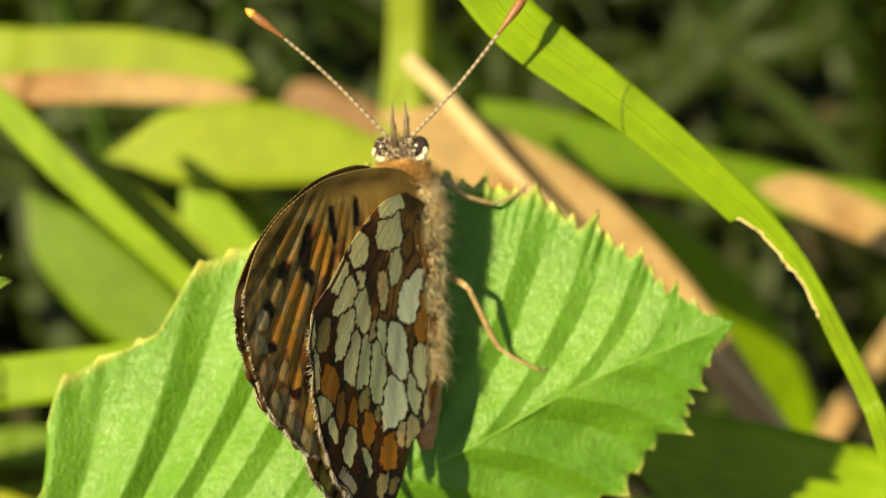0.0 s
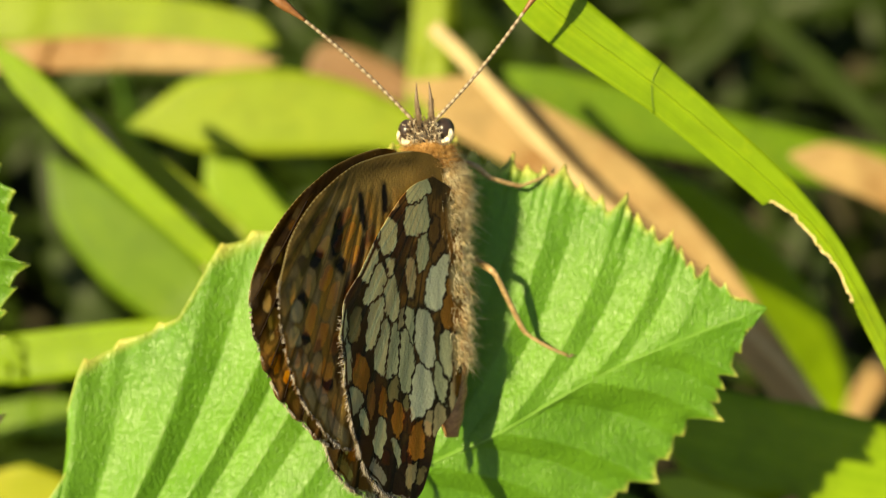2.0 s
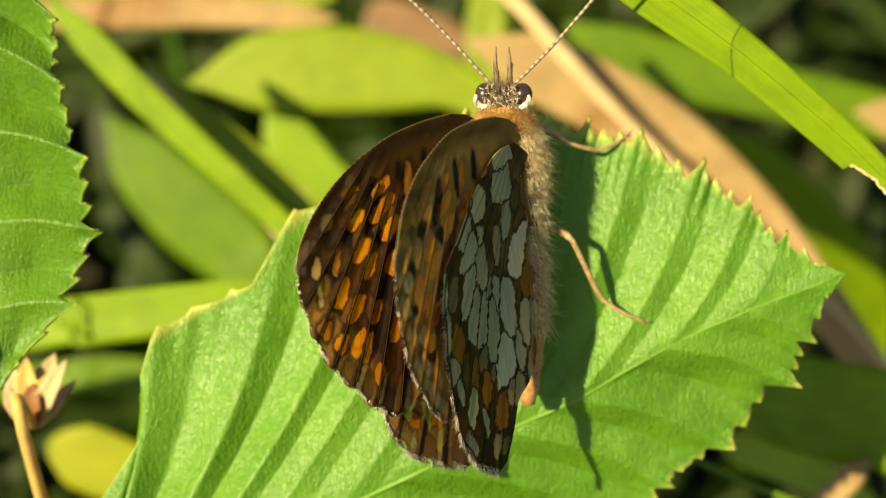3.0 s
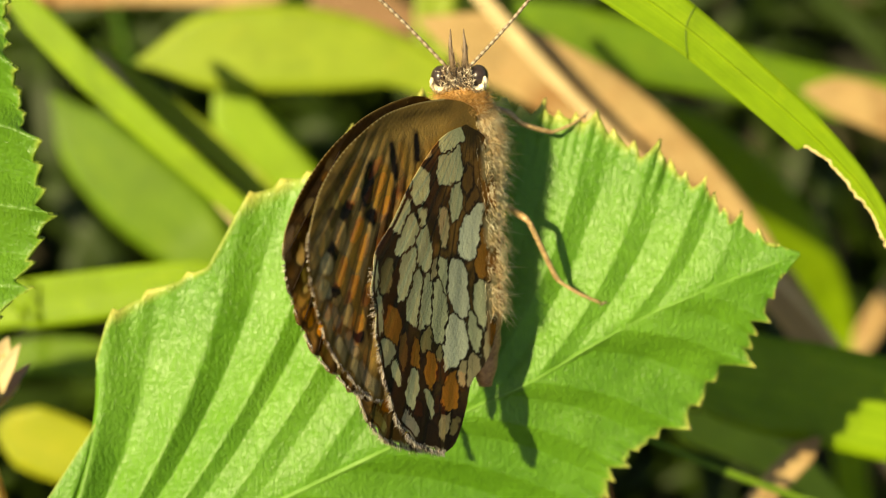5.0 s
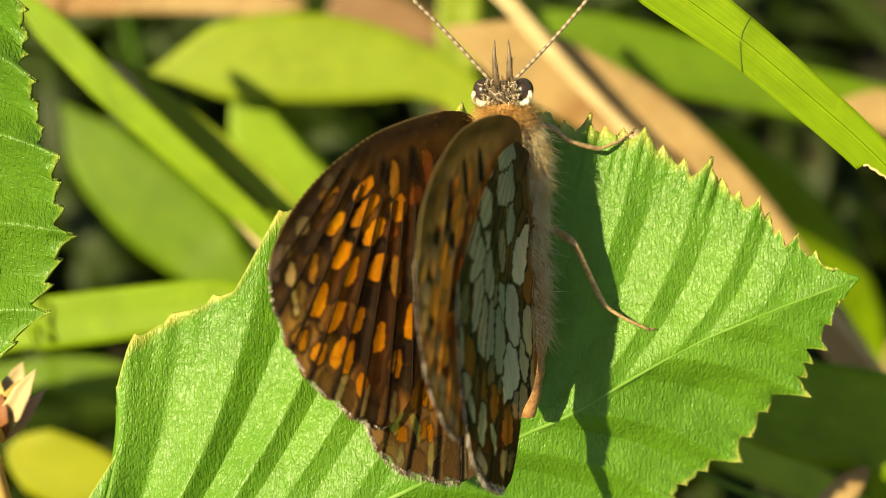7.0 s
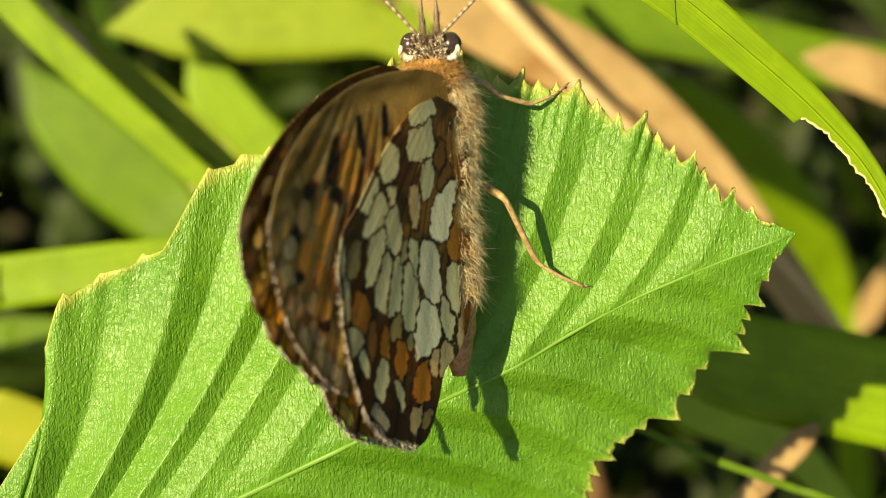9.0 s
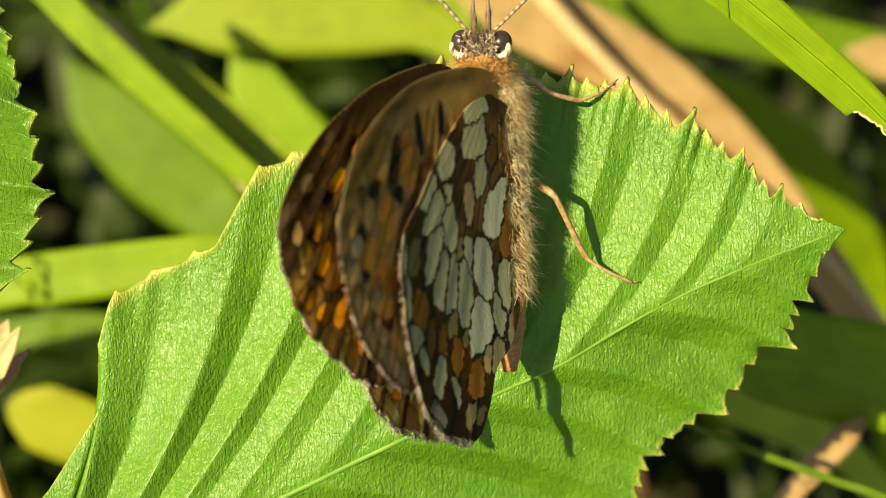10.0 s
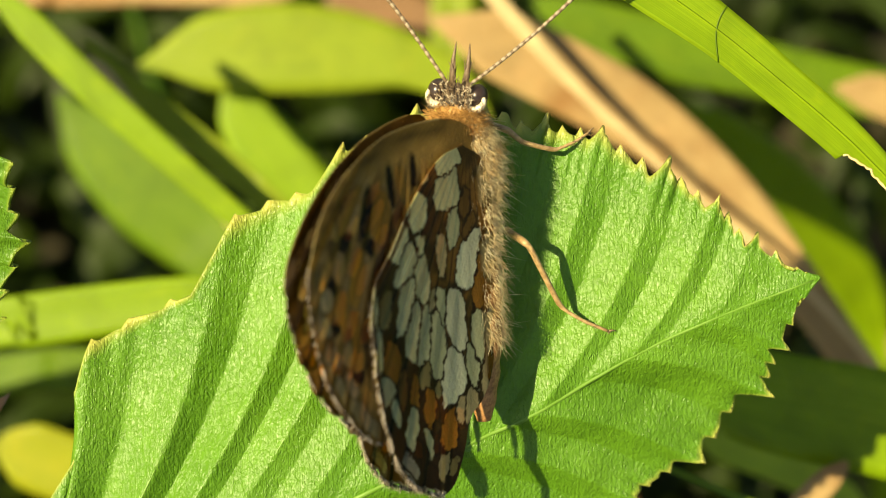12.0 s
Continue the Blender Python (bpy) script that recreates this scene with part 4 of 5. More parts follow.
def hind_under(q, p, rim, costa=9.0):
    """Pale cells between dark lines, orange lozenges towards the margin, brown and rusty amber between the cells of the disc."""
    r, a, ci, step = cells_of(q, p, HIND_POLE, -6.0, 7.0)
    col = np.ones(q.shape + (3,)) * OLIVE * (0.26 + 0.16 * ripple(q * 0.7, p * 0.7, 2))[..., None]
    warm = soft(0.2 + ripple(q * 0.45, p * 0.6, 9), 0.5) * soft(r - 2.5, 1.5) * soft(12.5 - r, 2.0)
    col = paint(col, warm * 0.8, np.array((0.27, 0.140, 0.032)))
    col = paint(col, soft(step - 0.43, 0.06) * 0.8, DARK)
    col = paint(col, soft(3.2 - rim, 1.2) * 0.85, DARK * 1.6)
    col = mark_in(col, q, p, HIND_LOW, DARK, 0.16, 0.09, grow=1.16, swell=0.04, taper=0.35, corner=0.12, rough=0.15, gap=0.17, stretch=0.3, deep=0.95, o=np.array((0.50, 0.215, 0.028)), b=np.array((0.17, 0.09, 0.022)))
    # cream and orange along the inner fold
    fold = soft(0.1 - q, 0.5) * soft(-1.0 - p, 1.0) * soft(p + 16.0, 1.0)
    band = np.sin(p * 1.5 + 1.2 * ripple(q, p, 4))
    col = paint(col, fold * 0.85 * soft(band, 0.5), SAND * 0.95)
    col = paint(col, fold * 0.85 * soft(-band - 0.6, 0.4), ORANGE * 0.4)
    return paint(col, soft(0.10 - np.abs(rim - 0.26), 0.08), DARK)


HINGE, SPAN = 1.7, 0.94


def build_wing(name, parent, side, outer, inner, top, upper, under, level, label, poles):
    """A thin two-sided wing in the plane of its hinge: x out from the body, y ahead, z the upper side."""
    ns, nc = 330, 220
    out_at, in_at = edge_line(outer), edge_line(inner)
    lo, hi = outer[-1][0], outer[0][0]
    p = np.linspace(hi, lo, ns)
    p = hi + (lo - hi) * (0.5 - 0.5 * np.cos(np.linspace(0, np.pi, ns))) * 0.5 + (lo - hi) * np.linspace(0, 1, ns) * 0.5
    a, b = in_at(p), out_at(p)
    f = np.linspace(0, 1, nc)
    Q = a[:, None] + (b - a)[:, None] * f[None, :]
    Pm = np.repeat(p[:, None], nc, 1)
    # distance to the outer margin
    oc = spline(outer, 240)
    oc = oc[oc[:, 0] < (-7.0 if top else -4.0)]
    rim = np.full(Q.shape, 9.0)
    for op, oq in oc[::2]:
        rim = np.minimum(rim, np.hypot(Q - oq, Pm - op))
    costa = np.full(Q.shape, 9.0)
    for op, oq in (c for c in spline(outer, 240)[::2] if c[0] > -7.0):
        costa = np.minimum(costa, np.hypot(Q - oq, Pm - op))
    up_col, low_col = upper(Q, Pm, rim, costa), under(Q, Pm, rim, costa)
    ragged = 0.5 + 0.5 * ripple(Q * 1.5, Pm * 1.5, 8)
    for col in (up_col, low_col):
        m = soft(0.03 + 0.09 * ragged + (0.0 if top else 0.28) * soft(-18.6 - Pm, 1.2) * ragged - rim, 0.08)[..., None] * (0.25 + 0.75 * (ripple(Q * 1.7, Pm * 1.7, 9) > -0.05)[..., None])
        tone = FRINGE * (0.4 + 0.4 * (ripple(Q * 0.9, Pm * 0.9, 2) > -0.1)[..., None])
        col[:] = col * (1 - m) + tone * m
    # light that comes through: the membrane with the scales of both sides
    both = np.clip(0.5 * (0.4 * up_col + 0.6 * low_col) + 0.5 * np.sqrt(np.maximum(up_col * low_col, 0)), 0, 1)
    glow = both ** 0.68 * (1.15 + 0.55 * np.clip(both.mean(-1, keepdims=True) * 3.0 - 0.3, 0, 1))
    thin = np.clip(glow, 0, 0.95) * np.where((low_col.max(-1) > 1.8 * low_col[..., 2])[..., None], np.array((1.0, 0.84, 0.52)), np.array((1.0, 0.97, 0.82)))
    pole, first, width = poles
    r, ang = polar(Q, Pm, pole)
    n = 0.55 * np.sin(np.pi * np.clip(Q, 0, 17) / 17) + (0.05 if top else 0.015) * np.cos(2 * np.pi * (ang - first) / width) * np.clip((r - 6) / 6, 0, 1) + level
    Qe, Pe = Q.copy(), Pm.copy()
    edge = np.clip((0.55 - rim) / 0.55, 0, 1)
    scallop = 0.20 * np.sin(2 * np.pi * (ang - first) / width) + 0.10 * ripple(Q * 3, Pm * 3, 5)
    Qe += edge * scallop * 0.7
    Pe -= edge * scallop * 0.7
    verts = []
    for lift in (0.03, -0.03):
        verts.append(np.stack([side * SPAN * Qe, Pe, n + lift * np.clip(rim / 0.3, 0.15, 1)], -1).reshape(-1, 3))
    verts = np.concatenate(verts) * 0.001
    ids = np.arange(ns * nc).reshape(ns, nc)
    quads = np.stack([ids[:-1, :-1], ids[:-1, 1:], ids[1:, 1:], ids[1:, :-1]], -1).reshape(-1, 4)
    if side > 0:
        quads = quads[:, ::-1]
    below = quads[:, ::-1] + ns * nc
    ring = np.concatenate([ids[0, :], ids[1:, -1], ids[-1, -2::-1], ids[-2:0:-1, 0]])
    band = np.stack([ring, np.roll(ring, -1), np.roll(ring, -1) + ns * nc, ring + ns * nc], -1)
    colours = np.concatenate([up_col.reshape(-1, 3), low_col.reshape(-1, 3)])
    colours = np.c_[colours, np.ones(len(colours))]
    through_colours = np.c_[np.concatenate([thin.reshape(-1, 3)] * 2), np.ones(len(colours))]
    wing = solid(name, verts, np.concatenate([quads, below, band]).tolist(), WING, parent, label, pattern=colours, thin=through_colours)
    # raised veins
    reach = 24
    for k in range(12 if top else 0):
        deg = first + width * k
        d = np.array([math.sin(radians(deg)), -math.cos(radians(deg))])
        pts = []
        for t in np.linspace(9.0 if top else 4.0, reach, 60):
            q, pp = pole[0] + d[0] * t, pole[1] + d[1] * t
            if lo + 0.5 < pp < hi - 0.4 and in_at(pp) + 0.15 < q < out_at(pp) - 0.3:
                zz = 0.55 * math.sin(math.pi * min(max(q, 0), 17) / 17) + 0.09 + level
                pts.append((side * SPAN * q * 0.001, pp * 0.001, zz * 0.001))
        if len(pts) > 8:
            v, fc = tube(pts, np.linspace(0.00006, 0.00004, len(pts)), 5)
            solid("vein", v, fc, WING_VEIN, wing)
    # the fringe: tufts of pale scales between the veins, dark ones at their ends
    rng = random.Random(21 if top else 22)
    tufts = {"fringe": [], "dark_fringe": []}
    margin = spline(outer, 900)
    heart = np.array((-8.0, 6.0)) if top else np.array((-11.0, 4.0))
    for k, (op, oq) in enumerate(margin):
        if op > (-6.5 if top else -8.5):
            continue
        for _ in range(2 if wob(k * 0.11, 3.0 + top) > -0.12 else 0):
            ang_k = math.degrees(math.atan2(oq - pole[0], pole[1] - op))
            near = abs(((ang_k - first) / width) % 1.0 - 0.5)
            which = "fringe" if rng.random() < (0.75 if near < 0.36 else 0.15) else "dark_fringe"
            w = np.array((op, oq)) - heart
            w = w / np.linalg.norm(w)
            zz = 0.55 * math.sin(math.pi * min(max(oq, 0), 17) / 17) + level + rng.uniform(-0.03, 0.03)
            tufts[which].append(((side * SPAN * (oq - 0.12 * w[1]) * 0.001, (op - 0.12 * w[0]) * 0.001, zz * 0.001), (side * w[1], w[0], 0.0)))
    for which, spots in tufts.items():
        solid(which, *hairs(spots, 0.00024 if top else 0.00042, rng, 0.000018, 0.3), FRINGE_PALE if which == "fringe" else FRINGE_DARK, wing)
    if top:
        # long rusty hair over the wing root
        rng = random.Random(8)
        spots = []
        for _ in range(130):
            q, pp = abs(rng.gauss(0.0, 1.2)) + 0.2, rng.uniform(-8.0, -1.0)
            q = max(q, in_at(pp) * 0.6)
            spots.append(((side * q * 0.001, pp * 0.001, (level + 0.1) * 0.001), (side * 0.5, -1.0, 0.6)))
        solid("wing_hair", *hairs(spots, 0.0013, rng, 0.000012), FUZZ_RUST, wing, "rusty hair over the wing root")
    return wing


FRINGE_PALE = plain_material("fringe_pale", (0.55, 0.46, 0.36), (0.80, 0.72, 0.62), 0.6, 3.0, 0.3)
FRINGE_DARK = plain_material("fringe_dark", (0.05, 0.035, 0.025), (0.14, 0.10, 0.07), 0.7, 3.0, 0.1)
WING_VEIN = plain_material("wing_vein", (0.010, 0.006, 0.004), (0.022, 0.013, 0.007), 0.8, 3.0, spec=0.08)
FUZZ_DARK = plain_material("body_scales", (0.012, 0.010, 0.010), (0.035, 0.026, 0.018), 0.38, 2.5)
FUZZ_RUST = plain_material("rusty_hair", (0.44, 0.22, 0.06), (0.64, 0.38, 0.13), 0.6, 6.0, 0.2)
FUZZ_BUFF = plain_material("buff_hair", (0.80, 0.62, 0.34), (0.95, 0.88, 0.66), 0.5, 1.2, 0.5)
ABDOMEN = plain_material("abdomen_scales", (0.22, 0.105, 0.040), (0.46, 0.24, 0.095), 0.6, 3.5)
THORAX = plain_material("thorax_scales", (0.46, 0.30, 0.13), (0.84, 0.68, 0.40), 0.6, 1.6)
EYE = plain_material("eye", (0.022, 0.014, 0.012), (0.045, 0.030, 0.024), 0.28, 3.0, 0.0, 0.05)
EYE_RIM = plain_material("eye_rim", (0.52, 0.42, 0.28), (0.86, 0.80, 0.66), 0.6, 3.5)
EYE_WHITE = plain_material("eye_lash", (0.50, 0.38, 0.22), (0.80, 0.72, 0.56), 0.6, 3.0)
LEG = plain_material("leg", (0.26, 0.16, 0.07), (0.48, 0.33, 0.16), 0.45, 3.0)
ANT_DARK = plain_material("antenna_dark", (0.12, 0.080, 0.048), (0.18, 0.125, 0.075), 0.5, 6.0)
ANT_PALE = plain_material("antenna_pale", (0.26, 0.205, 0.14), (0.36, 0.30, 0.21), 0.5, 6.0)
CLUB = plain_material("antenna_club", (0.16, 0.065, 0.02), (0.24, 0.10, 0.03), 0.5, 3.0)
CLUB_TIP = plain_material("antenna_tip", (0.60, 0.24, 0.03), (0.72, 0.32, 0.05), 0.5, 3.0)

# the butterfly's own axes: x its right, y ahead, z its back
BACK_ANGLE = 129.0
AHEAD = Vector((-0.035, 1.0, 0.08)).normalized()
BACK = Vector((math.cos(radians(BACK_ANGLE)), 0.0, math.sin(radians(BACK_ANGLE))))
BACK = (BACK - AHEAD * BACK.dot(AHEAD)).normalized()
RIGHT = AHEAD.cross(BACK)
SEAT = Vector((0.772, 7.30, 6.0))
STANCE = Matrix((RIGHT, AHEAD, BACK)).transposed().to_4x4()


# the head is turned on the neck so that its crown faces up from the leaf
NOD = Matrix.Rotation(radians(28.0), 3, "Y")


def body_point(x, y, z):
    """From the place's millimetres into the butterfly's own space, in metres."""
    return (STANCE.inverted() @ (Vector((x, y, z)) - SEAT)) * 0.001


def hairs(spots, length, rng, radius=0.000018, droop=0.25):
    """Many thin tapered hairs from (place, way) pairs, in metres."""
    verts, faces = [], []
    for place, way in spots:
        l = length * rng.uniform(0.5, 1.15)
        way = (Vector(way).normalized() + Vector((rng.uniform(-1, 1), rng.uniform(-1, 1), rng.uniform(-1, 1))) * 0.38).normalized()
        bend = Vector((rng.uniform(-1, 1), rng.uniform(-1.4, 0.4), rng.uniform(-1, 1))) * droop * l
        p0 = Vector(place)
        p1, p2 = p0 + way * l * 0.55, p0 + way * l + bend
        side = way.orthogonal().normalized()
        other = way.cross(side)
        n = len(verts)
        for p, r in ((p0, radius), (p1, radius * 0.75)):
            for a in (0, 2.09, 4.19):
                verts.append(p + (side * math.cos(a) + other * math.sin(a)) * r)
        verts.append(p2)
        for k in range(3):
            m = (k + 1) % 3
            faces.append((n + k, n + m, n + 3 + m, n + 3 + k))
            faces.append((n + 3 + k, n + 3 + m, n + 6))
    return verts, faces


def scaled(vf, k=0.001):
    return [Vector(v) * k for v in vf[0]], vf[1]


def build_butterfly():
    rng = random.Random(4)
    bug = thing("butterfly", (0, 0, 0), "brown and orange chequered butterfly perched on the green leaf", "butterfly")
    bug.matrix_world = Matrix.Translation(world(*SEAT)) @ TURN @ STANCE
    solid("thorax", *scaled(ball((0, -2.2, -1.5), (1.75, 3.4, 1.8), 28, 20)), THORAX, bug, "buff and brown scaled thorax")
    rings = []
    for i in range(40):
        f = i / 39
        r = 1.45 * math.sin(math.pi * (0.16 + 0.80 * f)) ** 0.6 * (1 + 0.05 * math.sin(f * 8 * 2 * math.pi))
        rings.append(((0.35 + 0.35 * f, -5.0 - 12.4 * f, -1.5), r))
    solid("abdomen", *scaled(tube([c for c, _ in rings], [r for _, r in rings], 20)), ABDOMEN, bug, "greyish brown ringed abdomen")
    # hair coats
    spots, rusty = [], []
    for _ in range(2300):
        y, a = rng.uniform(-5.4, 1.1), rng.uniform(-2.2, 0.7)
        d = Vector((math.cos(a), 0, math.sin(a)))
        r = math.sqrt(max(0.10, 1 - ((y + 2.2) / 3.5) ** 2))
        spots.append((Vector((1.72 * r * d.x, y, -1.6 + 1.8 * r * d.z)) * 0.001, d + Vector((0, -0.7, 0))))
    for _ in range(1100):
        y, a = rng.uniform(-12.5, -4.5), rng.uniform(-1.6, 0.7)
        d = Vector((math.cos(a), 0, math.sin(a)))
        spots.append((Vector((0.35 + 1.35 * d.x, y, -1.5 + 1.35 * d.z)) * 0.001, d + Vector((0, -0.8, 0))))
    solid("body_hair", *hairs(spots, 0.00105, rng, 0.000021, 0.7), FUZZ_BUFF, bug, "pale buff hair")
    for _ in range(1000):
        y, a = rng.uniform(-0.5, 0.9), rng.uniform(-0.6, 3.7)
        d = Vector((math.cos(a), 0, math.sin(a)))
        rusty.append((Vector((1.2 * d.x, y, -0.9 + 1.2 * d.z)) * 0.001, d * 0.7 + Vector((0, 0.3, 0))))
    for _ in range(140):
        s = rng.choice((-1, 1))
        y = rng.uniform(-7.0, -0.5)
        rusty.append((Vector((s * rng.uniform(0.9, 1.5), y, -0.5 + rng.uniform(-0.3, 0.3))) * 0.001, Vector((s * 0.7, -0.9, 0.5))))
    back = [(Vector((rng.uniform(-1.3, 1.3), rng.uniform(-15.5, 0.5), -0.3)) * 0.001, (rng.uniform(-0.5, 0.5), -1.0, 0.45)) for _ in range(420)]
    back = [(Vector((p.x, p.y, -0.0007 if p.y < -0.005 else 0.0001 - 0.00035 * (p.x * 1000) ** 2)), d) for p, d in back]
    solid("back_hair", *hairs(back, 0.0011, rng), ANT_DARK, bug, "brown hair along the back")
    solid("collar_hair", *hairs(rusty, 0.0010, rng, 0.00002, 0.5), FUZZ_RUST, bug, "rusty orange hair")
    # head, on its own pivot at the neck
    neck = Vector((0, 0.6, -0.8)) * 0.001
    solid("neck", *scaled(ball((0, 0.9, -0.9), (1.15, 1.2, 1.05), 20, 14)), FUZZ_RUST, bug, "rusty haired neck")
    head = solid("head", *scaled(ball((0, 1.0, 0.0), (1.15, 1.0, 1.0), 24, 16)), FUZZ_DARK, bug, "dark hairy head")
    head.location = neck
    for s in (-1, 1):
        solid("eye", *scaled(ball((s * 1.16, 1.42, 0.05), (0.62, 0.70, 0.74), 28, 18)), EYE, head, "shiny dark brown eye")
        # a crescent of white scales behind the eye, mottled with dark ones
        c, n = Vector((s * 1.10, 1.18, 0.60)), Vector((s * 0.12, -0.10, 1.0)).normalized()
        down = (Vector((s * 0.40, -1, 0.0)) - n * n.dot(Vector((s * 0.40, -1, 0.0)))).normalized()
        across = n.cross(down)
        arc = [c + (down * math.cos(t) + across * math.sin(t)) * 0.56 for t in np.linspace(-1.6, 1.6, 26)]
        solid("eye_rim", *scaled(tube(arc, [0.21 * math.sin(x) ** 0.6 * (1 + 0.3 * wob(k * 0.9, s)) for k, x in enumerate(np.linspace(0.25, math.pi - 0.25, 26))], 10)), EYE_RIM, head, "white scaled ring round the eye")
        lash = [c + n * 0.12 + (down * math.cos(t) + across * math.sin(t)) * 0.42 for t in np.linspace(-1.3, 1.3, 18)]
        solid("eye_lash", *hairs([(Vector(p) * 0.001, n * 0.4 + down) for p in lash for _ in range(3)], 0.00038, rng, 0.00003, 0.2), EYE_WHITE, head)
        solid("cheek_bristles", *hairs([(Vector(p) * 0.001, n * 0.3 + down) for p in lash for _ in range(2)], 0.0005, rng, 0.00003, 0.3), ANT_DARK, head)
        # palps: two bristly points ahead of the face
        v1 = tube([Vector((s * f, y, z)) * 0.001 for f, y, z in ((0.35, 1.6, 0.1), (0.42, 2.5, 0.3), (0.45, 3.4, 0.45), (0.40, 4.35, 0.5))], [0.00022, 0.00019, 0.00012, 0.00003], 8)
        bristles = hairs([(Vector((s * rng.uniform(0.25, 0.6), rng.uniform(1.7, 3.0), rng.uniform(0.1, 0.6))) * 0.001, (s * 0.25, 1.0, 0.2)) for _ in range(30)], 0.0007, rng, 0.000025, 0.1)
        solid("palp", *merge([v1, bristles]), ANT_DARK, head, "bristly brown palp")
        way = NOD.inverted() @ STANCE.to_3x3().inverted() @ (Vector((-0.74, 0.66, 0.10)) if s < 0 else Vector((0.62, 0.77, 0.02)))
        way.normalize()
        start = Vector((s * 0.45, 1.75, 0.55)) * 0.001
        bow = NOD.inverted() @ STANCE.to_3x3().inverted() @ Vector((0.0, -0.4, 0.0))
        pts = [start + way * 0.001 * 12.3 * f + bow * 0.001 * 1.2 * math.sin(math.pi * f) * s for f in np.linspace(0, 1, 41)]
        shaft = solid("antenna", *tube(pts[:36], [0.00010] * 36, 8), ANT_DARK, head, "thin ringed antenna with an orange-tipped club")
        run = np.array([tuple(p) for p in pts])
        for k in range(20):
            seg = [Vector([np.interp(2.0 + 1.5 * k + x, np.arange(41), run[:, i]) for i in range(3)]) for x in (0.0, 0.1, 0.75, 0.85)]
            solid("pale_ring", *tube(seg, [0.000100, 0.000112, 0.000112, 0.000100], 8), ANT_PALE, shaft)
        solid("club", *tube(pts[30:40], [0.00011, 0.00013, 0.00016, 0.00020, 0.00025, 0.00030, 0.00033, 0.00033, 0.00030, 0.00024], 10), CLUB, shaft, "brown club")
        solid("club_tip", *tube([pts[38] + way * 0.0001, pts[39], pts[40], pts[40] + way * 0.0002], [0.00031, 0.00028, 0.00020, 0.00004], 10), CLUB_TIP, shaft, "orange tip")
    face = [(Vector((rng.uniform(-0.9, 0.9), rng.uniform(0.6, 1.9), 0.1 + rng.uniform(0.5, 1.0))) * 0.001, (rng.uniform(-0.4, 0.4), 0.8, 0.7)) for _ in range(160)]
    solid("face_hair", *hairs(face, 0.0008, rng, 0.000035), ANT_DARK, head, "brown bristles")
    pale = [(Vector((rng.uniform(-1.1, 1.1), rng.uniform(0.5, 1.8), 0.75 + rng.uniform(0.0, 0.3))) * 0.001, (rng.uniform(-0.6, 0.6), 0.5, 0.8)) for _ in range(90)]
    solid("pale_face_hair", *hairs(pale, 0.0006, rng, 0.00003), EYE_RIM, head, "whitish hair between the eyes")
    solid("crown_hair", *hairs([(Vector((rng.uniform(-1.0, 1.0), rng.uniform(0.1, 0.7), 0.9)) * 0.001, (0, 0.4, 0.9)) for _ in range(140)], 0.0006, rng), FUZZ_RUST, head)
    # legs
    for pts, r in (([(4.2, 1.3, 2.4), (5.2, 0.7, 4.0), (5.65, 0.25, 4.1), (7.5, -3.3, 2.0), (8.9, -4.25, 1.6), (10.45, -4.95, 0.95)], 0.185),
                   ([(3.3, 7.6, 2.6), (4.4, 7.2, 2.9), (5.3, 6.5, 2.5), (7.23, 6.04, 1.4), (8.51, 6.53, 0.8), (9.3, 7.03, 0.35)], 0.16)):
        joints = np.array([tuple(body_point(*p)) for p in pts])
        at = np.linspace(0, len(pts) - 1, 40)
        run = 0.35 * spline(joints, 40) + 0.65 * np.stack([np.interp(at, np.arange(len(pts)), joints[:, i]) for i in range(3)], -1)
        leg = solid("leg", *tube(run, np.interp(np.linspace(0, 1, 40), (0, 0.25, 0.35, 0.6, 0.64, 1), (1.3, 1.25, 1.0, 0.95, 0.65, 0.5)) * r * 0.001, 10), LEG, bug, "slender orange-brown leg")
        tip, back = Vector(run[-1]), (Vector(run[-1]) - Vector(run[-4])).normalized()
        spikes = hairs([(Vector(run[i]), Vector(run[i]) - Vector(run[i - 1]) + Vector((rng.uniform(-1, 1), rng.uniform(-1, 1), rng.uniform(-1, 1))) * 0.0004) for i in range(6, 40) for _ in range(2)], 0.0004, rng, 0.00002, 0.05)
        solid("leg_bristles", *spikes, ANT_DARK, leg)
        side = back.orthogonal().normalized() * 0.0002
        for s in (-1, 1):
            solid("claw", *tube([tip, tip + back * 0.0002 + side * s, tip + back * 0.00045 + side * s * 1.2], [0.00008, 0.00006, 0.00001], 6), ANT_DARK, leg)
    # wings, each pair on the hinge line beside the thorax
    wings = []
    for s, hand in ((1, "right"), (-1, "left")):
        for name, outer, inner, top, up, low, level, poles in (
                ("hindwing", HIND_OUT if s > 0 else HIND_OUT_LEFT, HIND_IN if s > 0 else HIND_IN_LEFT, False, hind_upper, hind_under, -0.22, (HIND_POLE, -6.0, 7.0)),
                ("forewing", FORE_OUT, FORE_IN, True, fore_upper, fore_under, 0.16, (FORE_POLE, 9.4 - 4 * 5.4, 5.4))):
            label = "forewing, orange spots on dark brown above, tawny below" if top else "hindwing with pale dark-edged cells on its underside"
            w = build_wing(name, bug, s, outer, inner, top, up, low, level, label, poles)
            wings.append((w, s, top))
    return bug, head, wings


# ---- build ----
build_ground()
build_leaves()
bitten = build_bitten_blade()
build_grass()
build_seed_head()
build_undergrowth()
butterfly, head_part, wing_parts = build_butterfly()


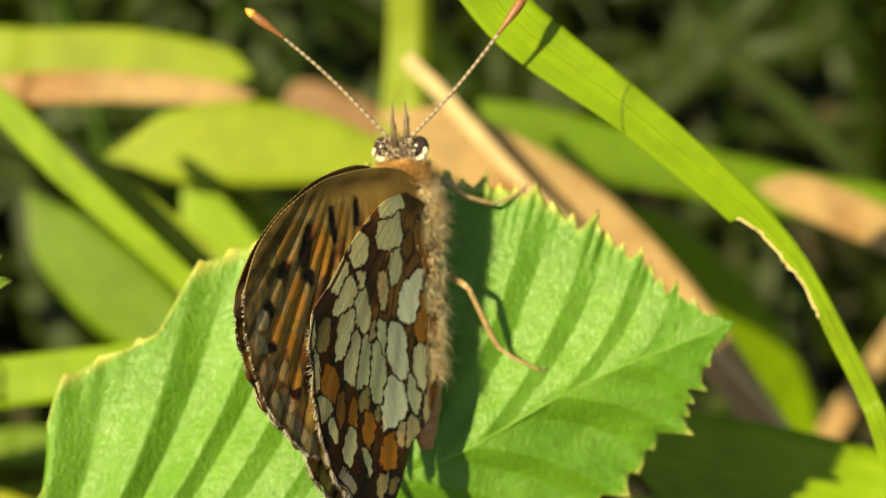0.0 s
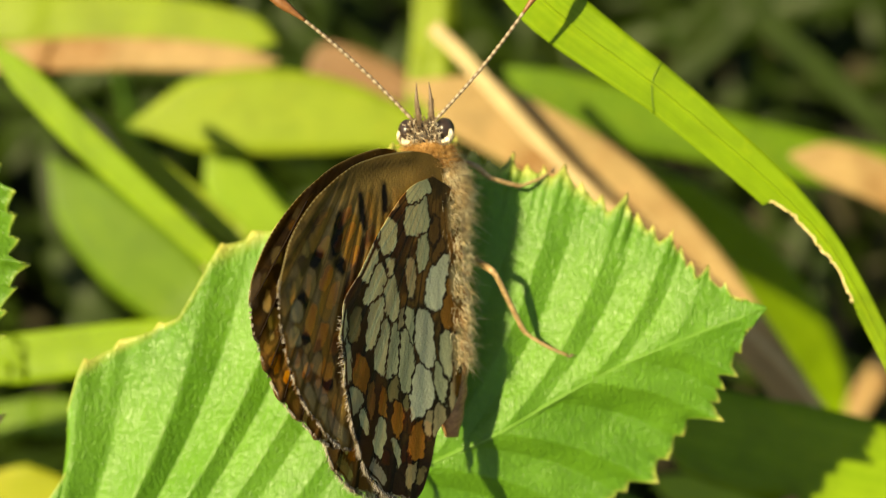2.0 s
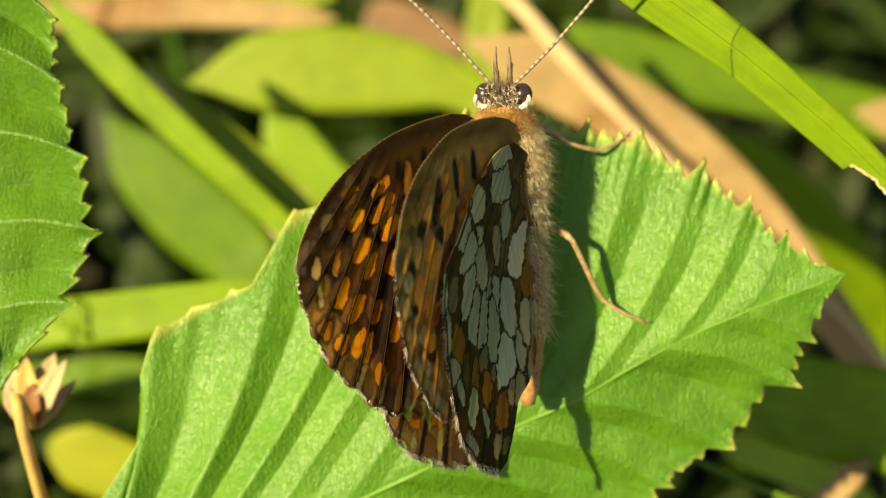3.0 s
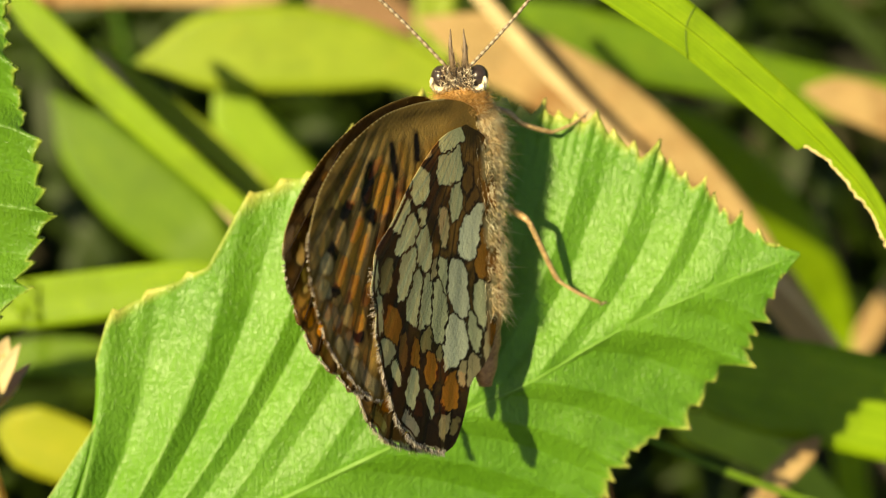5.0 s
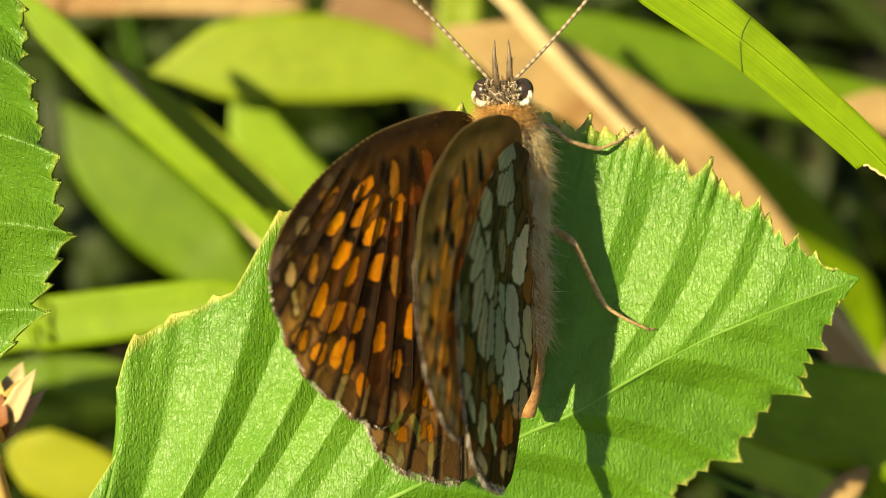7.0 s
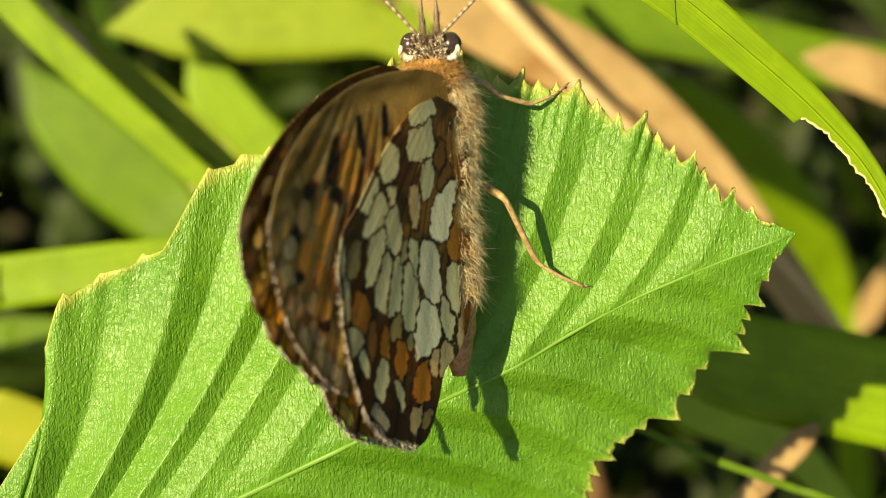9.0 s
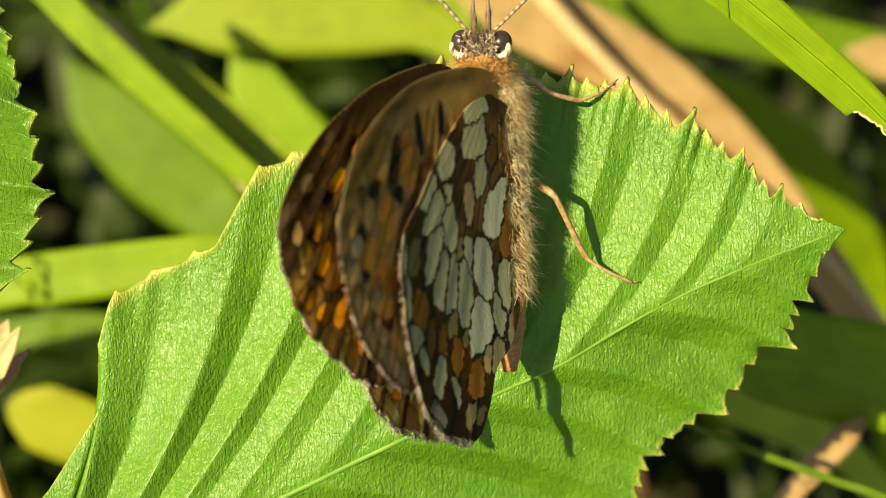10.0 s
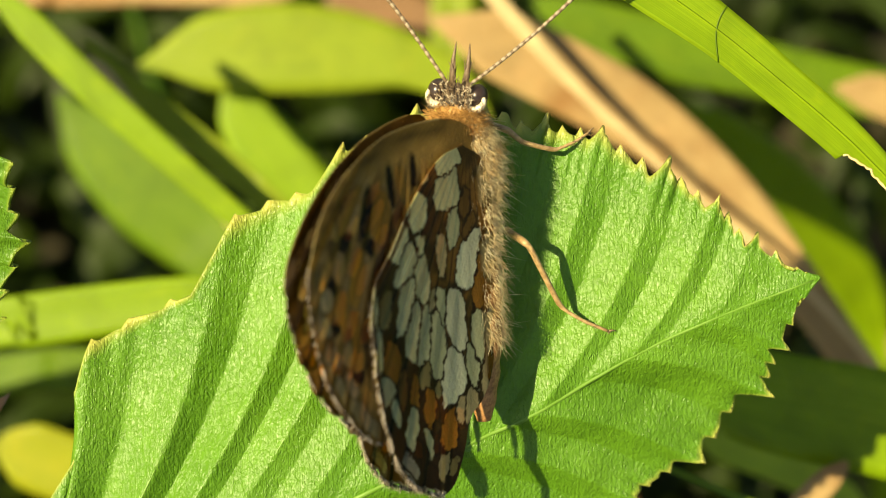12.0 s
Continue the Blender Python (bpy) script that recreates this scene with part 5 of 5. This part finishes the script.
# ---- what moves ----
def wing_pose(side, half_open, top):
    """A wing raised on its hinge, half_open degrees off the middle plane; the right forewing is held further ahead."""
    up = 90.0 - half_open - (1.8 - 0.09 * half_open if side > 0 else 0.0)
    ahead = 4.2 if top and side > 0 else 0.0
    slide = -0.0005 if side > 0 else -0.0001
    return (Matrix.Translation((side * HINGE * 0.001, slide if top else 0.0, -0.0004)) @ Matrix.Rotation(radians(-side * up), 4, "Y")
            @ Matrix.Rotation(radians(ahead), 4, "Z"))


def motions():
    # half opening of the wings in degrees, every tenth of a second
    right_a = (-3.9, 11.4, 35.0, 22.5, 4.8, -3.6, 3.4, 16.3, 17.2, 2.7, -2.9, 9.0, 20.0, 7.7, 0.5, -3.1, 3.4, 14.5, 6.3, 0.5, 0.4, 13.3, 10.3, 0.5, 0.5, 9.9, 9.7, 0.5, 2.2, 12.9, 10.3)
    right_b = (1.1, 1.1, 11.4, 12.2, 2.2, 0.5, 6.3, 14.5, 7.0, 1.1, 1.1, 4.8, 9.0, 2.2, -1.8, 2.2, 13.3, 12.9, 2.2, -2.7, 3.4, 12.9, 5.6, 1.1, -0.6, 16.3, 10.3, 1.1, 1.1, 4.5, 13.7)
    right_c = (4.8, 1.1, 3.4, 12.0, 9.0, 0.5, 1.1, 10.3, 14.5, 4.8, 0.5, 2.2, 12.9, 11.4, 1.1, 1.1, 7.7, 14.1, 4.8, 1.1, 2.7, 8.3, 12.9, 1.4, 2.2, 8.3, 14.1, 5.6, -0.8, 4.1, 15.4)
    right_d = (9.0, 2.2, -1.3, 8.3, 12.2, 2.7, 2.2, 3.3, 7.7, 1.6, 1.1, 3.4, 14.1, 7.0, 1.1, 3.4, 17.2, 10.2, 2.2, 1.1, 1.6, 2.2, -0.4, 1.6, 1.1, 2.7, 9.0, 3.6)
    left_a = (-4.4, 8.2, 38.0, 23.0, 2.2, -4.1, 1.1, 15.7, 16.8, 0.5, -2.6, 5.8, 20.0, 4.6, -2.3, -5.8, 1.1, 13.5, 3.4, -2.3, -2.7, 11.5, 6.9, -2.3, -2.3, 5.2, 6.3, -2.3, -0.2, 10.8, 6.9)
    left_b = (-1.6, -1.6, 8.2, 9.5, -0.2, -2.3, 3.4, 13.5, 4.0, -1.6, -1.6, 2.2, 5.8, -0.2, -2.2, -0.2, 11.5, 10.8, -0.2, -1.5, 1.1, 10.8, 2.8, -1.6, -0.7, 15.7, 6.9, -1.6, -1.6, 2.7, 12.2)
    left_c = (2.2, -1.6, 1.1, 13.3, 5.8, -2.3, -1.6, 6.9, 13.5, 2.2, -2.3, -0.2, 10.8, 8.2, -1.6, -1.6, 4.6, 12.8, 2.2, -1.6, 0.5, 5.2, 10.8, 1.5, -0.2, 5.2, 12.8, 2.8, -2.0, 1.7, 14.6)
    left_d = (5.8, -0.2, -0.7, 5.2, 9.5, 0.5, -0.2, 2.2, 4.6, -0.9, -1.6, 1.1, 12.8, 4.0, -1.6, 1.1, 16.8, 9.6, -0.2, -1.6, -0.9, -0.2, 2.3, -0.9, -1.6, 0.5, 5.8, -7.6)
    right, left = right_a + right_b + right_c + right_d, left_a + left_b + left_c + left_d
    for wing, side, top in wing_parts:
        walk(wing, [(0.1 * i, wing_pose(side, a, top)) for i, a in enumerate(right if side > 0 else left)])
    rest = Vector((0, 0.0006, -0.0008))
    upright = STANCE.to_3x3().inverted() @ Vector((0, 0, 1))
    walk(head_part, [(t, Matrix.Translation(rest) @ Matrix.Rotation(radians(y), 4, upright) @ Matrix.Rotation(radians(28.0 + r), 4, "Y")) for t, r, y in
                     ((0, 0, 0), (2.3, 0, 1), (2.7, 0, -2), (4.3, 0, 0), (5.5, 0, 0), (6.5, 0, -1), (8.5, 0, 0), (9.5, 0, -2), (11.0, 0, -3), (11.1, -5, -3), (11.2, -66, -4), (11.4, -66, -4),
                      (11.45, -10, -20), (11.5, 52, -36), (11.6, 55, -34), (11.7, 48, -28), (11.8, 30, -16), (11.9, 8, -10), (12.0, 0, -10))])
    home = bitten.location.copy()
    sway = TURN.to_3x3()
    walk(bitten, [(t, Matrix.Translation(home + sway @ Vector((x * 0.001, y * 0.001, 0)))) for t, x, y in
                  ((0, 0, 0), (2.5, 0, 0), (4.5, 0, 0), (6.5, 0, 0), (9.0, 0.05, 0), (9.5, 0.1, 0.05), (10.0, 0.3, 0.15), (10.5, 0.7, 0.4), (11.0, 1.25, 0.55), (11.5, 1.3, 0.65), (12.0, 1.15, 0.5))])


motions()
